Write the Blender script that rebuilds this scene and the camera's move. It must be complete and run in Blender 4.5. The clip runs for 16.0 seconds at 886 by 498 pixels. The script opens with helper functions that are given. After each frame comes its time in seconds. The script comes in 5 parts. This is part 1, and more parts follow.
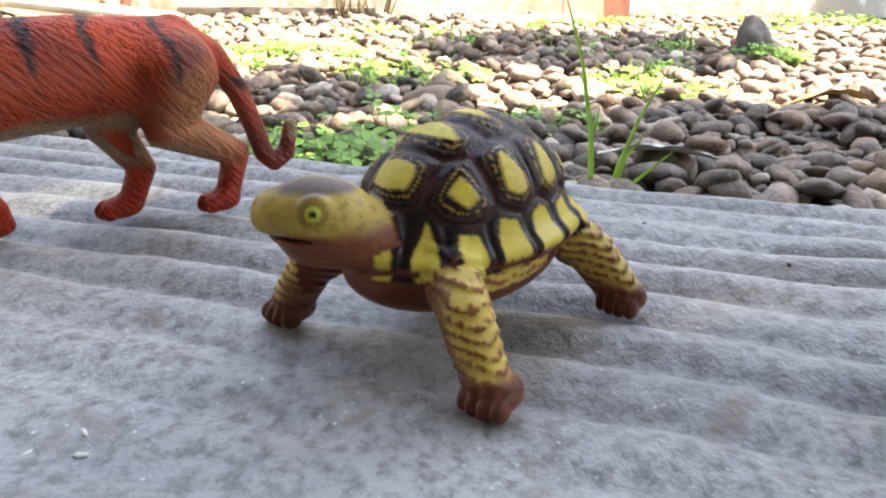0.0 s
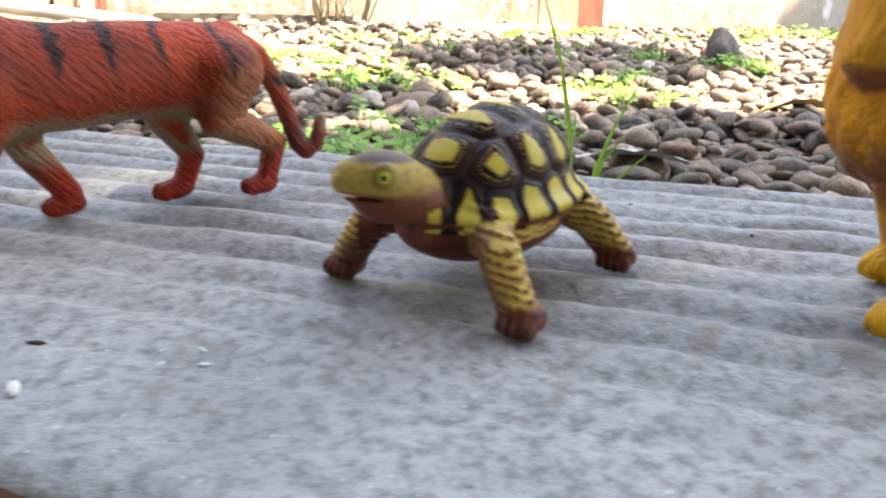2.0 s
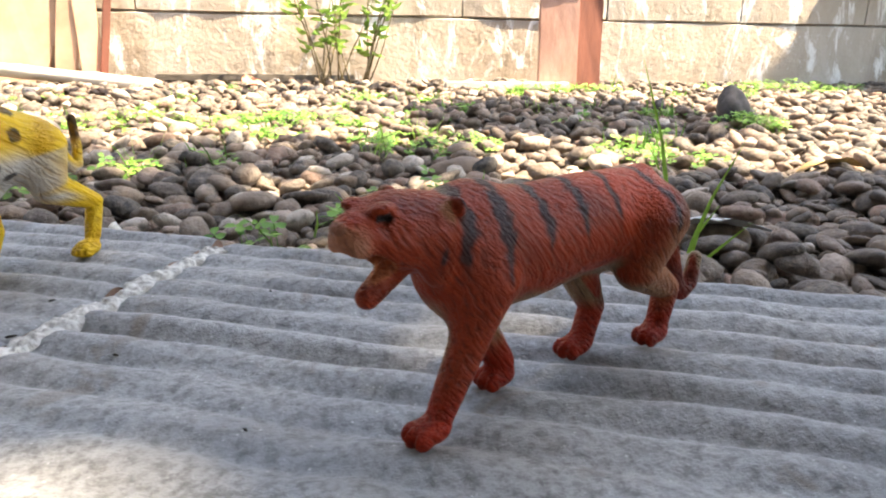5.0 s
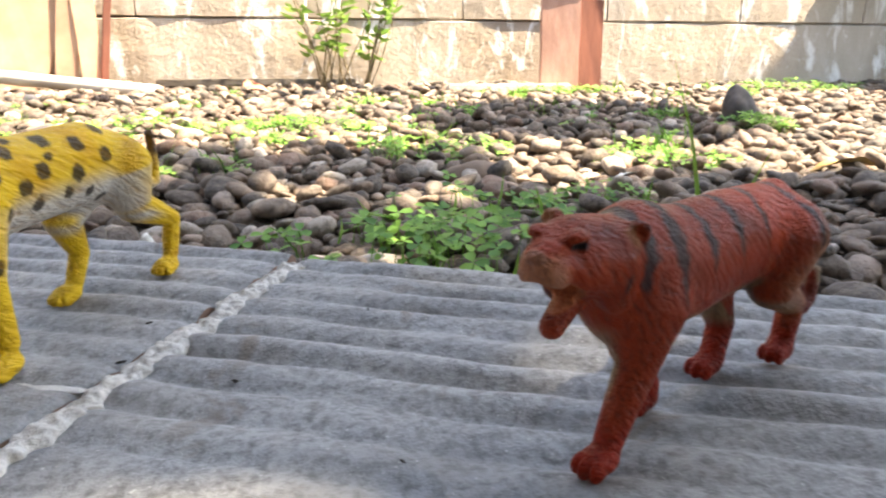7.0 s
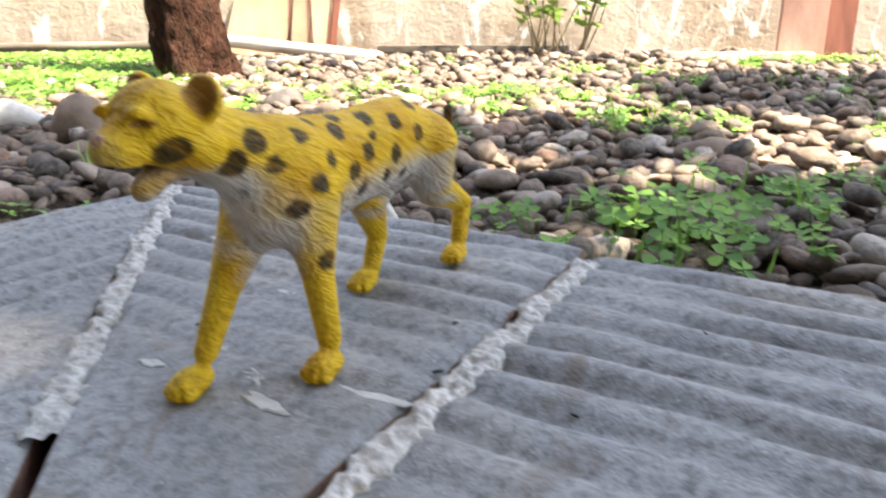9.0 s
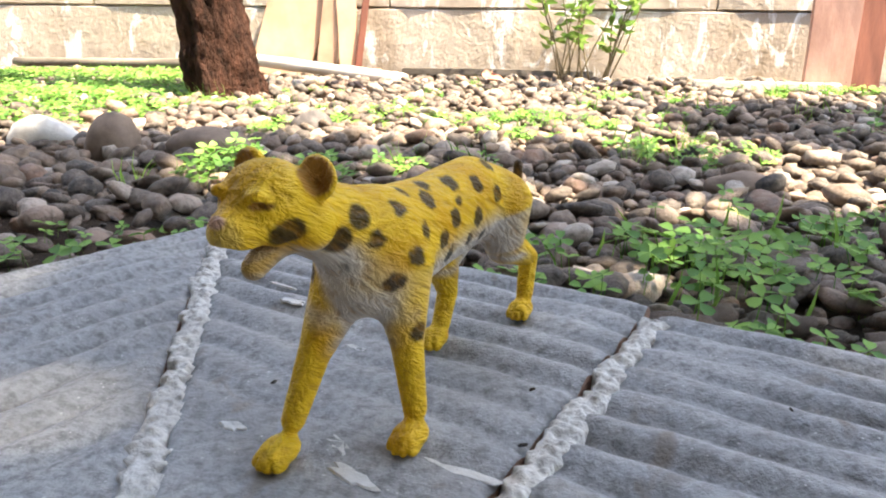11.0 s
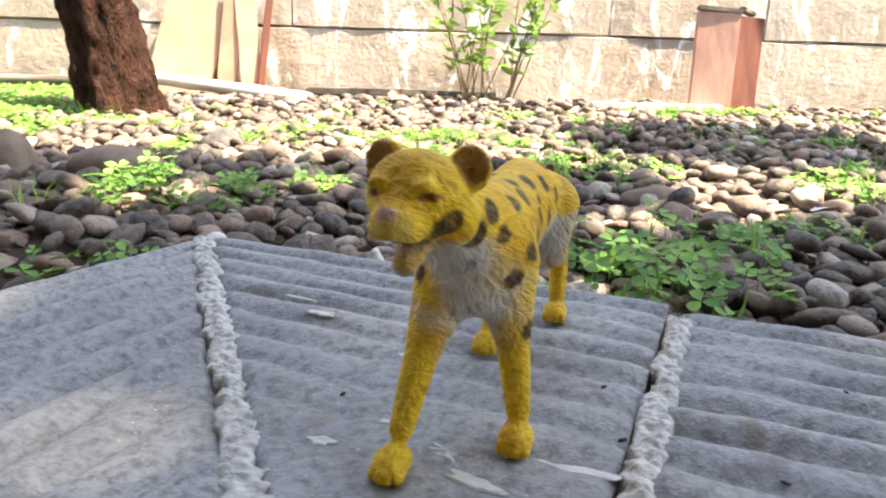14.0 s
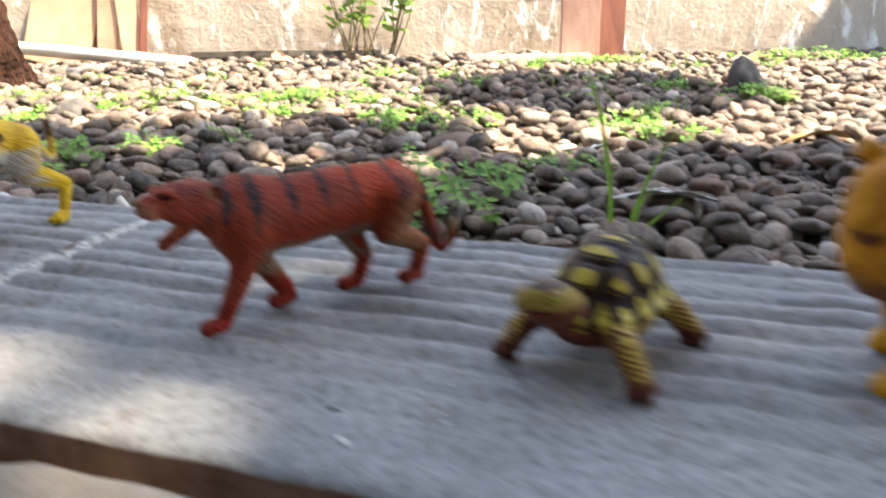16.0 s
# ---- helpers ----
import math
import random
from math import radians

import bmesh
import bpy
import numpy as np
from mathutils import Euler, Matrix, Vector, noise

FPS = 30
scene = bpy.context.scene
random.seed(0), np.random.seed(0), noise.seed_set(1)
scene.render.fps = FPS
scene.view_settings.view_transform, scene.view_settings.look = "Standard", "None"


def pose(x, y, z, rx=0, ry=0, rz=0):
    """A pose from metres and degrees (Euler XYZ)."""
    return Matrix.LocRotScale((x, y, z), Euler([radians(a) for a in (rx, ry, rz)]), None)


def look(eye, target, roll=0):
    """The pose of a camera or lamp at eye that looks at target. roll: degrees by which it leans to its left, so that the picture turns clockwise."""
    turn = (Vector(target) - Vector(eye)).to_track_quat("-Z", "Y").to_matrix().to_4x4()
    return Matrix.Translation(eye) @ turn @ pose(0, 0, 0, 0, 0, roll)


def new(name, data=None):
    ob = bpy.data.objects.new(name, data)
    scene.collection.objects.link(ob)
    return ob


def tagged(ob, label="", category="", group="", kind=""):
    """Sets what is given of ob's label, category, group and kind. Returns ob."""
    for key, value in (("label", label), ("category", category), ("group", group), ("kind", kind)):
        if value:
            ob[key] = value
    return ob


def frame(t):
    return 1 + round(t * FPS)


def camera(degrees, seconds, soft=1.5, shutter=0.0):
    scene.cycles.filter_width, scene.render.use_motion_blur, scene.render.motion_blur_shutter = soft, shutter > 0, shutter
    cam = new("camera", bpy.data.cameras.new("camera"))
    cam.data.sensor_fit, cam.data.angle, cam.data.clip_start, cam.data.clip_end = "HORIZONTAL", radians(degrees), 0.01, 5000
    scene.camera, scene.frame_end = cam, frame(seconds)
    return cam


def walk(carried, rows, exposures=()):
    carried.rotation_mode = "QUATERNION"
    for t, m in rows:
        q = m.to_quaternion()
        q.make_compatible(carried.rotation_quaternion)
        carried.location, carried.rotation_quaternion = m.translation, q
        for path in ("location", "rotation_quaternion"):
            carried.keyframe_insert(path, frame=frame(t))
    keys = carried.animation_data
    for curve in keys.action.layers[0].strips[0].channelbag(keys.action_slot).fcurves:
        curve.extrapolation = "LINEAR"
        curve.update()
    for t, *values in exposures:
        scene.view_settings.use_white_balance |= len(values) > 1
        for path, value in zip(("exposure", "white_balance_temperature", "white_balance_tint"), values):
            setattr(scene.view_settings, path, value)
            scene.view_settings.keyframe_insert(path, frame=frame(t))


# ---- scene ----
cam = camera(65.8, 16.0, soft=2.0, shutter=0.5)
METRES, EYE, TILT, LEAN, TURN = 8.0, 1.5, 0.0, 0.0, 0.0
PATH = [
    (0, (-0.017, -0.091, 0.065), (0.198, 1.765, -0.647), 0.5),
    (0.5, (-0.019, -0.085, 0.067), (0.209, 1.767, -0.652), 0.7),
    (1, (-0.021, -0.085, 0.068), (0.222, 1.766, -0.65), 0.8),
    (1.5, (-0.021, -0.092, 0.07), (0.232, 1.761, -0.638), 0.9),
    (2, (-0.034, -0.121, 0.066), (0.256, 1.734, -0.624), 1.3),
    (2.5, (-0.077, -0.116, 0.077), (0.19, 1.755, -0.579), 1.3),
    (3, (-0.11, -0.092, 0.07), (0.142, 1.791, -0.557), 1.1),
    (3.5, (-0.123, -0.064, 0.086), (0.137, 1.827, -0.509), 0.9),
    (6, (-0.185, -0.072, 0.091), (0.256, 1.799, -0.459), 0.4),
    (6.5, (-0.191, -0.066, 0.1), (0.272, 1.796, -0.463), 0.2),
    (7, (-0.2, -0.056, 0.092), (0.172, 1.83, -0.457), 0.1),
    (7.5, (-0.206, -0.046, 0.09), (0.016, 1.863, -0.465), -0.1),
    (8, (-0.221, -0.04, 0.087), (-0.172, 1.867, -0.514), -0.3),
    (8.5, (-0.228, -0.023, 0.085), (-0.289, 1.864, -0.574), -0.3),
    (9, (-0.243, -0.014, 0.092), (-0.418, 1.874, -0.543), -0.3),
    (9.5, (-0.258, -0.012, 0.099), (-0.502, 1.886, -0.482), -0.0),
    (12, (-0.264, -0.01, 0.105), (-0.457, 1.893, -0.479), 1.7),
    (12.5, (-0.261, -0.016, 0.102), (-0.428, 1.893, -0.469), 1.7),
    (13, (-0.264, -0.012, 0.1), (-0.384, 1.909, -0.443), 1.6),
    (13.5, (-0.278, -0.012, 0.102), (-0.315, 1.918, -0.423), 1.9),
    (14, (-0.316, -0.011, 0.097), (-0.247, 1.919, -0.423), 1.7),
    (14.5, (-0.324, -0.012, 0.104), (-0.173, 1.91, -0.427), 1.4),
    (15, (-0.265, -0.04, 0.115), (-0.07, 1.873, -0.433), 0.8),
    (15.5, (-0.19, -0.0925, 0.12), (0.035, 1.809, -0.4565), 0.1),
    (16, (-0.083, -0.179, 0.115), (0.148, 1.703, -0.521), -0.4),
]
SUN, SKY = 4.3, 0.15
# seconds, stops, kelvin of the clip's own exposure and white balance
EXPOSURES = [(0.0, 3.58, 8200), (2.0, 3.6, 8450), (3.0, 3.58, 8600), (3.5, 3.4, 8500), (6.0, 2.95, 8200), (8.0, 2.95, 8100), (9.5, 2.9, 7700), (14.5, 2.9, 7700), (16.0, 2.8, 7700)]
TINT = 10
LION_AT, LION_HEADING = (0.172, 0.036, 0.0012), -160.0
TRUNK = (-1.4, 2.53)
POST = (1.07, 3.22, 0.36)
SHRUB_AT = (0.0, 3.4)
# openings in the crown, as the places on the ground that the sun reaches through them
SUN_GAPS = [(-0.235, 0.062, 0.049, 0.04), (-0.15, 0.0, 0.046, 0.036), (-0.5, 0.275, 0.052, 0.047), (-0.41, 0.16, 0.024, 0.024), (-0.24, -0.06, 0.06, 0.045), (0.05, 1.02, 0.1, 0.09), (-0.15, 1.15, 0.1, 0.08), (0.95, 1.35, 0.4, 0.22), (-0.75, 1.2, 0.12, 0.1), (0.35, 1.15, 0.12, 0.06), (-0.05, 0.74, 0.06, 0.06), (-0.45, 1.3, 0.08, 0.07)]
walk(cam, [(t, look(eye, target, roll)) for t, eye, target, roll in PATH], [(t, stops, kelvin, TINT) for t, stops, kelvin in EXPOSURES])

# ---- light ----
TO_SUN = Vector((0.42, -0.13, 0.88)).normalized()
world = bpy.data.worlds.new("sky")
scene.world = world
world.use_nodes = True
sky = world.node_tree.nodes.new("ShaderNodeTexSky")
sky.sky_type, sky.sun_disc = "NISHITA", False
sky.sun_elevation = math.asin(TO_SUN.z)
sky.sun_rotation = math.atan2(TO_SUN.x, TO_SUN.y)
background = world.node_tree.nodes["Background"]
background.inputs["Strength"].default_value = SKY
world.node_tree.links.new(sky.outputs[0], background.inputs["Color"])
sun = new("sun", bpy.data.lights.new("sun", "SUN"))
sun.data.energy, sun.data.angle, sun.data.color = SUN, radians(0.6), (1.0, 0.94, 0.84)
sun.matrix_world = look(TO_SUN * 8, (0, 0, 0))


# ---- materials ----
class Nodes:
    """Short-hand for building one node material."""

    def __init__(self, name, roughness=0.7, specular=0.3):
        self.mat = bpy.data.materials.new(name)
        self.mat.use_nodes = True
        self.tree = self.mat.node_tree
        self.bsdf = self.tree.nodes["Principled BSDF"]
        self.bsdf.inputs["Roughness"].default_value = roughness
        self.bsdf.inputs["Specular IOR Level"].default_value = specular
        self.coord = self.tree.nodes.new("ShaderNodeTexCoord").outputs["Object"]

    def link(self, a, b):
        self.tree.links.new(a, b)

    def noise(self, scale, detail=4.0, rough=0.55, coord=None, distort=0.0):
        n = self.tree.nodes.new("ShaderNodeTexNoise")
        n.inputs["Scale"].default_value, n.inputs["Detail"].default_value = scale, detail
        n.inputs["Roughness"].default_value, n.inputs["Distortion"].default_value = rough, distort
        self.link(coord or self.coord, n.inputs["Vector"])
        return n.outputs["Fac"]

    def voronoi(self, scale, feature="F1", coord=None):
        n = self.tree.nodes.new("ShaderNodeTexVoronoi")
        n.feature = feature
        n.inputs["Scale"].default_value = scale
        self.link(coord or self.coord, n.inputs["Vector"])
        return n.outputs["Distance"]

    def strokes(self, rot, along, across):
        """Coordinates for streaks that run along a turned x axis."""
        n = self.tree.nodes.new("ShaderNodeMapping")
        n.vector_type = "TEXTURE"
        n.inputs["Rotation"].default_value = [radians(a) for a in rot]
        n.inputs["Scale"].default_value = (1 / along, 1 / across, 1 / across)
        self.link(self.coord, n.inputs["Vector"])
        return n.outputs["Vector"]

    def mapping(self, rot=(0, 0, 0), scale=(1, 1, 1)):
        n = self.tree.nodes.new("ShaderNodeMapping")
        n.inputs["Rotation"].default_value = [radians(a) for a in rot]
        n.inputs["Scale"].default_value = scale
        self.link(self.coord, n.inputs["Vector"])
        return n.outputs["Vector"]

    def wave(self, scale, distort, coord=None, detail_scale=1.5):
        n = self.tree.nodes.new("ShaderNodeTexWave")
        n.inputs["Scale"].default_value, n.inputs["Distortion"].default_value = scale, distort
        n.inputs["Detail"].default_value, n.inputs["Detail Scale"].default_value = 2.0, detail_scale
        self.link(coord or self.coord, n.inputs["Vector"])
        return n.outputs["Fac"]

    def ramp(self, fac, *stops):
        n = self.tree.nodes.new("ShaderNodeValToRGB")
        e = n.color_ramp.elements
        while len(e) < len(stops):
            e.new(0.5)
        for k, (p, c) in zip(e, stops):
            k.position, k.color = p, (*c, 1) if len(c) == 3 else c
        self.link(fac, n.inputs["Fac"])
        return n.outputs["Color"]

    def value(self, fac, lo, hi, a=0.0, b=1.0):
        n = self.tree.nodes.new("ShaderNodeMapRange")
        n.inputs["From Min"].default_value, n.inputs["From Max"].default_value = lo, hi
        n.inputs["To Min"].default_value, n.inputs["To Max"].default_value = a, b
        self.link(fac, n.inputs["Value"])
        return n.outputs["Result"]

    def mix(self, fac, a, b, blend="MIX"):
        n = self.tree.nodes.new("ShaderNodeMix")
        n.data_type, n.blend_type = "RGBA", blend
        for socket, v in ((n.inputs[0], fac), (n.inputs[6], a), (n.inputs[7], b)):
            if isinstance(v, bpy.types.NodeSocket):
                self.link(v, socket)
            else:
                socket.default_value = v if isinstance(v, float) else (*v, 1)
        return n.outputs[2]

    def attribute(self, name):
        n = self.tree.nodes.new("ShaderNodeAttribute")
        n.attribute_name = name
        return n.outputs["Color"]

    def island(self):
        return self.tree.nodes.new("ShaderNodeNewGeometry").outputs["Random Per Island"]

    def rand(self):
        return self.tree.nodes.new("ShaderNodeObjectInfo").outputs["Random"]

    def bump(self, *layers):
        last = None
        for height, strength, dist in layers:
            n = self.tree.nodes.new("ShaderNodeBump")
            n.inputs["Strength"].default_value, n.inputs["Distance"].default_value = strength, dist
            self.link(height, n.inputs["Height"])
            if last:
                self.link(last, n.inputs["Normal"])
            last = n.outputs["Normal"]
        self.link(last, self.bsdf.inputs["Normal"])

    def done(self, color):
        self.link(color, self.bsdf.inputs["Base Color"])
        return self.mat


def make_slab_material():
    m = Nodes("ribbed_concrete", 0.62, 0.35)
    big = m.noise(14, 5, 0.6)
    fine = m.noise(260, 4, 0.7)
    col = m.ramp(big, (0.3, (0.2, 0.197, 0.196)), (0.52, (0.31, 0.305, 0.3)), (0.75, (0.38, 0.365, 0.34)))
    col = m.mix(m.value(fine, 0.43, 0.66, 0.0, 0.85), col, (0.12, 0.115, 0.11))
    speck = m.value(m.voronoi(330), 0.0, 0.16, 1.0, 0.0)
    keep = m.value(m.noise(45, 2), 0.46, 0.54)
    mult = m.tree.nodes.new("ShaderNodeMath")
    mult.operation = "MULTIPLY"
    m.link(speck, mult.inputs[0]), m.link(keep, mult.inputs[1])
    col = m.mix(mult.outputs[0], col, (0.62, 0.6, 0.56))
    grit = m.value(m.voronoi(620), 0.0, 0.13, 0.75, 0.0)
    col = m.mix(grit, col, (0.05, 0.047, 0.044))
    # trough dirt and rib shading put into the colour: low browner, crests paler
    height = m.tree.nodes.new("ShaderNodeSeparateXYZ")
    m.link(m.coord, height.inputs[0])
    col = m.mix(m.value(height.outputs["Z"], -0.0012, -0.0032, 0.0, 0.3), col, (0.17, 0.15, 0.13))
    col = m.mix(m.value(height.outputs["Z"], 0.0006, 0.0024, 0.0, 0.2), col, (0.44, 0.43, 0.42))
    stain = m.value(m.noise(38, 3, 0.7, distort=0.6), 0.6, 0.72)
    col = m.mix(stain, col, (0.2, 0.17, 0.145))
    m.link(m.value(big, 0.3, 0.7, 0.5, 0.75), m.bsdf.inputs["Roughness"])
    m.bump((m.noise(90, 3), 0.4, 0.002), (fine, 0.8, 0.0012), (m.noise(900, 2), 0.5, 0.0005))
    return m.done(col)


def make_mortar_material():
    m = Nodes("mortar", 0.9, 0.2)
    col = m.ramp(m.noise(120, 5, 0.7), (0.3, (0.34, 0.315, 0.28)), (0.58, (0.6, 0.57, 0.52)))
    m.bump((m.noise(220, 4, 0.7), 0.8, 0.002),)
    return m.done(col)


def make_floor_material():
    m = Nodes("terrace_cement", 0.85, 0.2)
    col = m.ramp(m.noise(30, 6, 0.7), (0.3, (0.14, 0.12, 0.1)), (0.7, (0.27, 0.24, 0.205)))
    m.bump((m.noise(120, 5, 0.7), 0.6, 0.003),)
    return m.done(col)


def make_brick_edge_material():
    m = Nodes("slab_flank", 0.9, 0.1)
    col = m.ramp(m.noise(60, 5, 0.7), (0.3, (0.16, 0.09, 0.065)), (0.7, (0.32, 0.2, 0.15)))
    m.bump((m.noise(150, 4, 0.7), 0.6, 0.002),)
    return m.done(col)


def make_pebble_material(random_socket):
    m = Nodes("river_pebble", 0.62, 0.3)
    r = m.island() if random_socket == "island" else m.rand()
    col = m.ramp(r, (0.0, (0.02, 0.019, 0.019)), (0.16, (0.066, 0.05, 0.042)), (0.32, (0.15, 0.1, 0.072)), (0.47, (0.034, 0.029, 0.027)),
                 (0.62, (0.22, 0.155, 0.112)), (0.74, (0.075, 0.066, 0.06)), (0.86, (0.2, 0.115, 0.08)), (0.96, (0.4, 0.35, 0.3)))
    col = m.mix(m.value(m.noise(60, 5, 0.65), 0.4, 0.72, 0.0, 0.6), col, (0.27, 0.22, 0.175))
    col = m.mix(m.value(m.noise(38, 4, 0.7), 0.5, 0.68, 0.0, 0.7), col, (0.06, 0.05, 0.04))
    m.bump((m.noise(70, 4, 0.6), 0.6, 0.009), (m.noise(260, 5, 0.7), 0.5, 0.003))
    return m.done(col)


def make_soil_material():
    m = Nodes("soil", 0.95, 0.1)
    col = m.ramp(m.noise(18, 6, 0.7), (0.3, (0.022, 0.016, 0.012)), (0.7, (0.075, 0.055, 0.04)))
    m.bump((m.noise(60, 6, 0.7), 0.8, 0.02),)
    return m.done(col)


def make_wall_material():
    m = Nodes("weathered_render", 0.9, 0.15)
    col = m.ramp(m.noise(1.6, 6, 0.65, distort=0.4), (0.3, (0.33, 0.26, 0.2)), (0.55, (0.44, 0.37, 0.3)), (0.75, (0.54, 0.48, 0.42)))
    streak = m.noise(4.0, 5, 0.6, coord=m.mapping(scale=(1.6, 1, 0.25)))
    col = m.mix(m.value(streak, 0.55, 0.72, 0.0, 0.75), col, (0.24, 0.19, 0.14))
    peel = m.noise(5.0, 6, 0.7, coord=m.mapping(scale=(1.2, 1, 0.5)), distort=0.6)
    col = m.mix(m.value(peel, 0.53, 0.6, 0.0, 0.9), col, (0.78, 0.76, 0.73))
    m.bump((m.noise(14, 6, 0.7), 0.5, 0.02), (m.noise(60, 4), 0.4, 0.006))
    return m.done(col)


def make_plain(name, dark, light, scale, roughness=0.8, bump=0.5, dist=0.004, specular=0.2, stretch=(1, 1, 1)):
    m = Nodes(name, roughness, specular)
    n = m.noise(scale, 5, 0.65, coord=m.mapping(scale=stretch))
    m.bump((m.noise(scale * 3, 4, 0.65, coord=m.mapping(scale=stretch)), bump, dist),)
    return m.done(m.ramp(n, (0.3, dark), (0.72, light)))


def make_leaf_material(name, dark, light, translucent=0.3):
    m = Nodes(name, 0.5, 0.3)
    col = m.ramp(m.island(), (0.0, dark), (1.0, light))
    m.link(col, m.bsdf.inputs["Base Color"])
    thin = m.tree.nodes.new("ShaderNodeBsdfTranslucent")
    m.link(col, thin.inputs["Color"])
    both = m.tree.nodes.new("ShaderNodeMixShader")
    both.inputs[0].default_value = translucent
    m.link(m.bsdf.outputs[0], both.inputs[1])
    m.link(thin.outputs[0], both.inputs[2])
    m.link(both.outputs[0], m.tree.nodes["Material Output"].inputs["Surface"])
    return m.mat


def make_toy_material(name, roughness, groove_scale, rot, strength, wash, groove=(0.05, 0.02, 0.01)):
    """Painted plastic: the pigment comes with the mesh, the moulded fur lines are relief."""
    m = Nodes(name, roughness, 0.15)
    lines = m.noise(1.0, 3, 0.6, coord=m.strokes(rot, groove_scale * 0.13, groove_scale), distort=0.3)
    col = m.attribute("pigment")
    col = m.mix(m.value(lines, 0.3, 0.5, wash, 0.0), col, groove)
    col = m.mix(m.value(lines, 0.58, 0.75, 0.0, wash * 0.5), col, (1.35, 1.3, 1.25), "MULTIPLY")
    col = m.mix(m.value(m.noise(300, 4, 0.7), 0.62, 0.8, 0.0, 0.5), col, (0.35, 0.2, 0.1), "MULTIPLY")
    m.link(m.value(m.noise(120, 3), 0.3, 0.7, roughness - 0.1, roughness + 0.12), m.bsdf.inputs["Roughness"])
    m.bump((lines, strength, 0.0025), (m.noise(500, 3), 0.2, 0.0005))
    return m.done(col)


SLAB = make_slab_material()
MORTAR = make_mortar_material()
LIME = make_plain("lime_smear", (0.5, 0.48, 0.45), (0.68, 0.66, 0.62), 150, 0.9, 0.5, 0.001)
CEMENT = make_floor_material()
FLANK = make_brick_edge_material()
PEBBLE = make_pebble_material("object")
PEBBLES = make_pebble_material("island")
SOIL = make_soil_material()
WALL = make_wall_material()
# dark paint of the unseen added roof and back wall, to cut bounced fill
ENCLOSURE = make_plain("enclosure_paint", (0.2, 0.17, 0.13), (0.28, 0.245, 0.2), 2.0)
BARK = make_plain("bark", (0.012, 0.008, 0.006), (0.1, 0.045, 0.03), 30, 0.95, 1.0, 0.05, 0.1, (1, 1, 0.35))
CLOVER = make_leaf_material("clover_leaf", (0.06, 0.17, 0.028), (0.22, 0.4, 0.08), 0.36)
GRASS = make_leaf_material("grass_leaf", (0.1, 0.24, 0.03), (0.25, 0.42, 0.07), 0.4)
CANOPY = make_leaf_material("tree_leaf", (0.03, 0.07, 0.015), (0.07, 0.14, 0.03), 0.12)
SHRUB = make_leaf_material("shrub_leaf", (0.12, 0.23, 0.05), (0.27, 0.42, 0.11), 0.4)
TWIG = make_plain("twig", (0.12, 0.09, 0.05), (0.25, 0.2, 0.12), 40)
# red darkened to put shade on the post's side plank; the batten shares it
RED_SHADED = make_plain("shade_darkened_red_paint", (0.075, 0.028, 0.02), (0.16, 0.06, 0.042), 9, 0.8, 0.4, 0.006, 0.2, (1, 1, 0.4))
# the same red, faded and paled for the post's lit front plank
RED_LIT = make_plain("faded_lit_red_paint", (0.33, 0.17, 0.13), (0.5, 0.31, 0.25), 9, 0.85, 0.4, 0.006, 0.2, (1, 1, 0.4))
POLE = make_plain("weathered_bamboo", (0.36, 0.33, 0.29), (0.62, 0.58, 0.52), 8, 0.8, 0.4, 0.004, 0.2, (0.3, 1, 1))
DARKWOOD = make_plain("dark_timber", (0.06, 0.05, 0.04), (0.2, 0.17, 0.14), 12, 0.9, 0.5, 0.004, 0.2, (0.3, 1, 1))
BOARD = make_plain("tan_board", (0.36, 0.21, 0.135), (0.5, 0.33, 0.23), 4, 0.8, 0.3, 0.004)
TERRACOTTA = make_plain("terracotta", (0.35, 0.13, 0.08), (0.5, 0.22, 0.14), 20, 0.85)
GREYLEAF = make_plain("dry_grey_leaf", (0.38, 0.39, 0.38), (0.6, 0.61, 0.6), 60, 0.55, 0.3, 0.002, 0.4)
TANLEAF = make_plain("dry_brown_leaf", (0.22, 0.12, 0.03), (0.4, 0.24, 0.07), 50, 0.6, 0.3, 0.002, 0.4)
PALELEAF = make_plain("pale_leaf", (0.26, 0.31, 0.08), (0.4, 0.42, 0.16), 60, 0.6)
PALESTONE = make_plain("pale_stone", (0.5, 0.48, 0.44), (0.72, 0.7, 0.66), 40, 0.7)
DARKSTONE = make_plain("dark_stone", (0.035, 0.032, 0.032), (0.12, 0.105, 0.1), 25, 0.65)
BROWNSTONE = make_plain("brown_stone", (0.12, 0.09, 0.07), (0.27, 0.2, 0.155), 18, 0.75)
DIRT = make_plain("dirt_crumb", (0.02, 0.017, 0.014), (0.06, 0.05, 0.04), 200, 0.9)
TIGER = make_toy_material("painted_tiger_plastic", 0.4, 800, (0, -48, 0), 0.8, 0.5, (0.045, 0.012, 0.008))
LEOPARD = make_toy_material("painted_leopard_plastic", 0.42, 400, (0, -28, 0), 0.9, 0.5, (0.3, 0.13, 0.008))
TORTOISE = make_toy_material("painted_tortoise_plastic", 0.36, 300, (0, 0, 0), 0.1, 0.15)
LION = make_toy_material("painted_lion_plastic", 0.42, 700, (0, 60, 0), 0.7, 0.3)


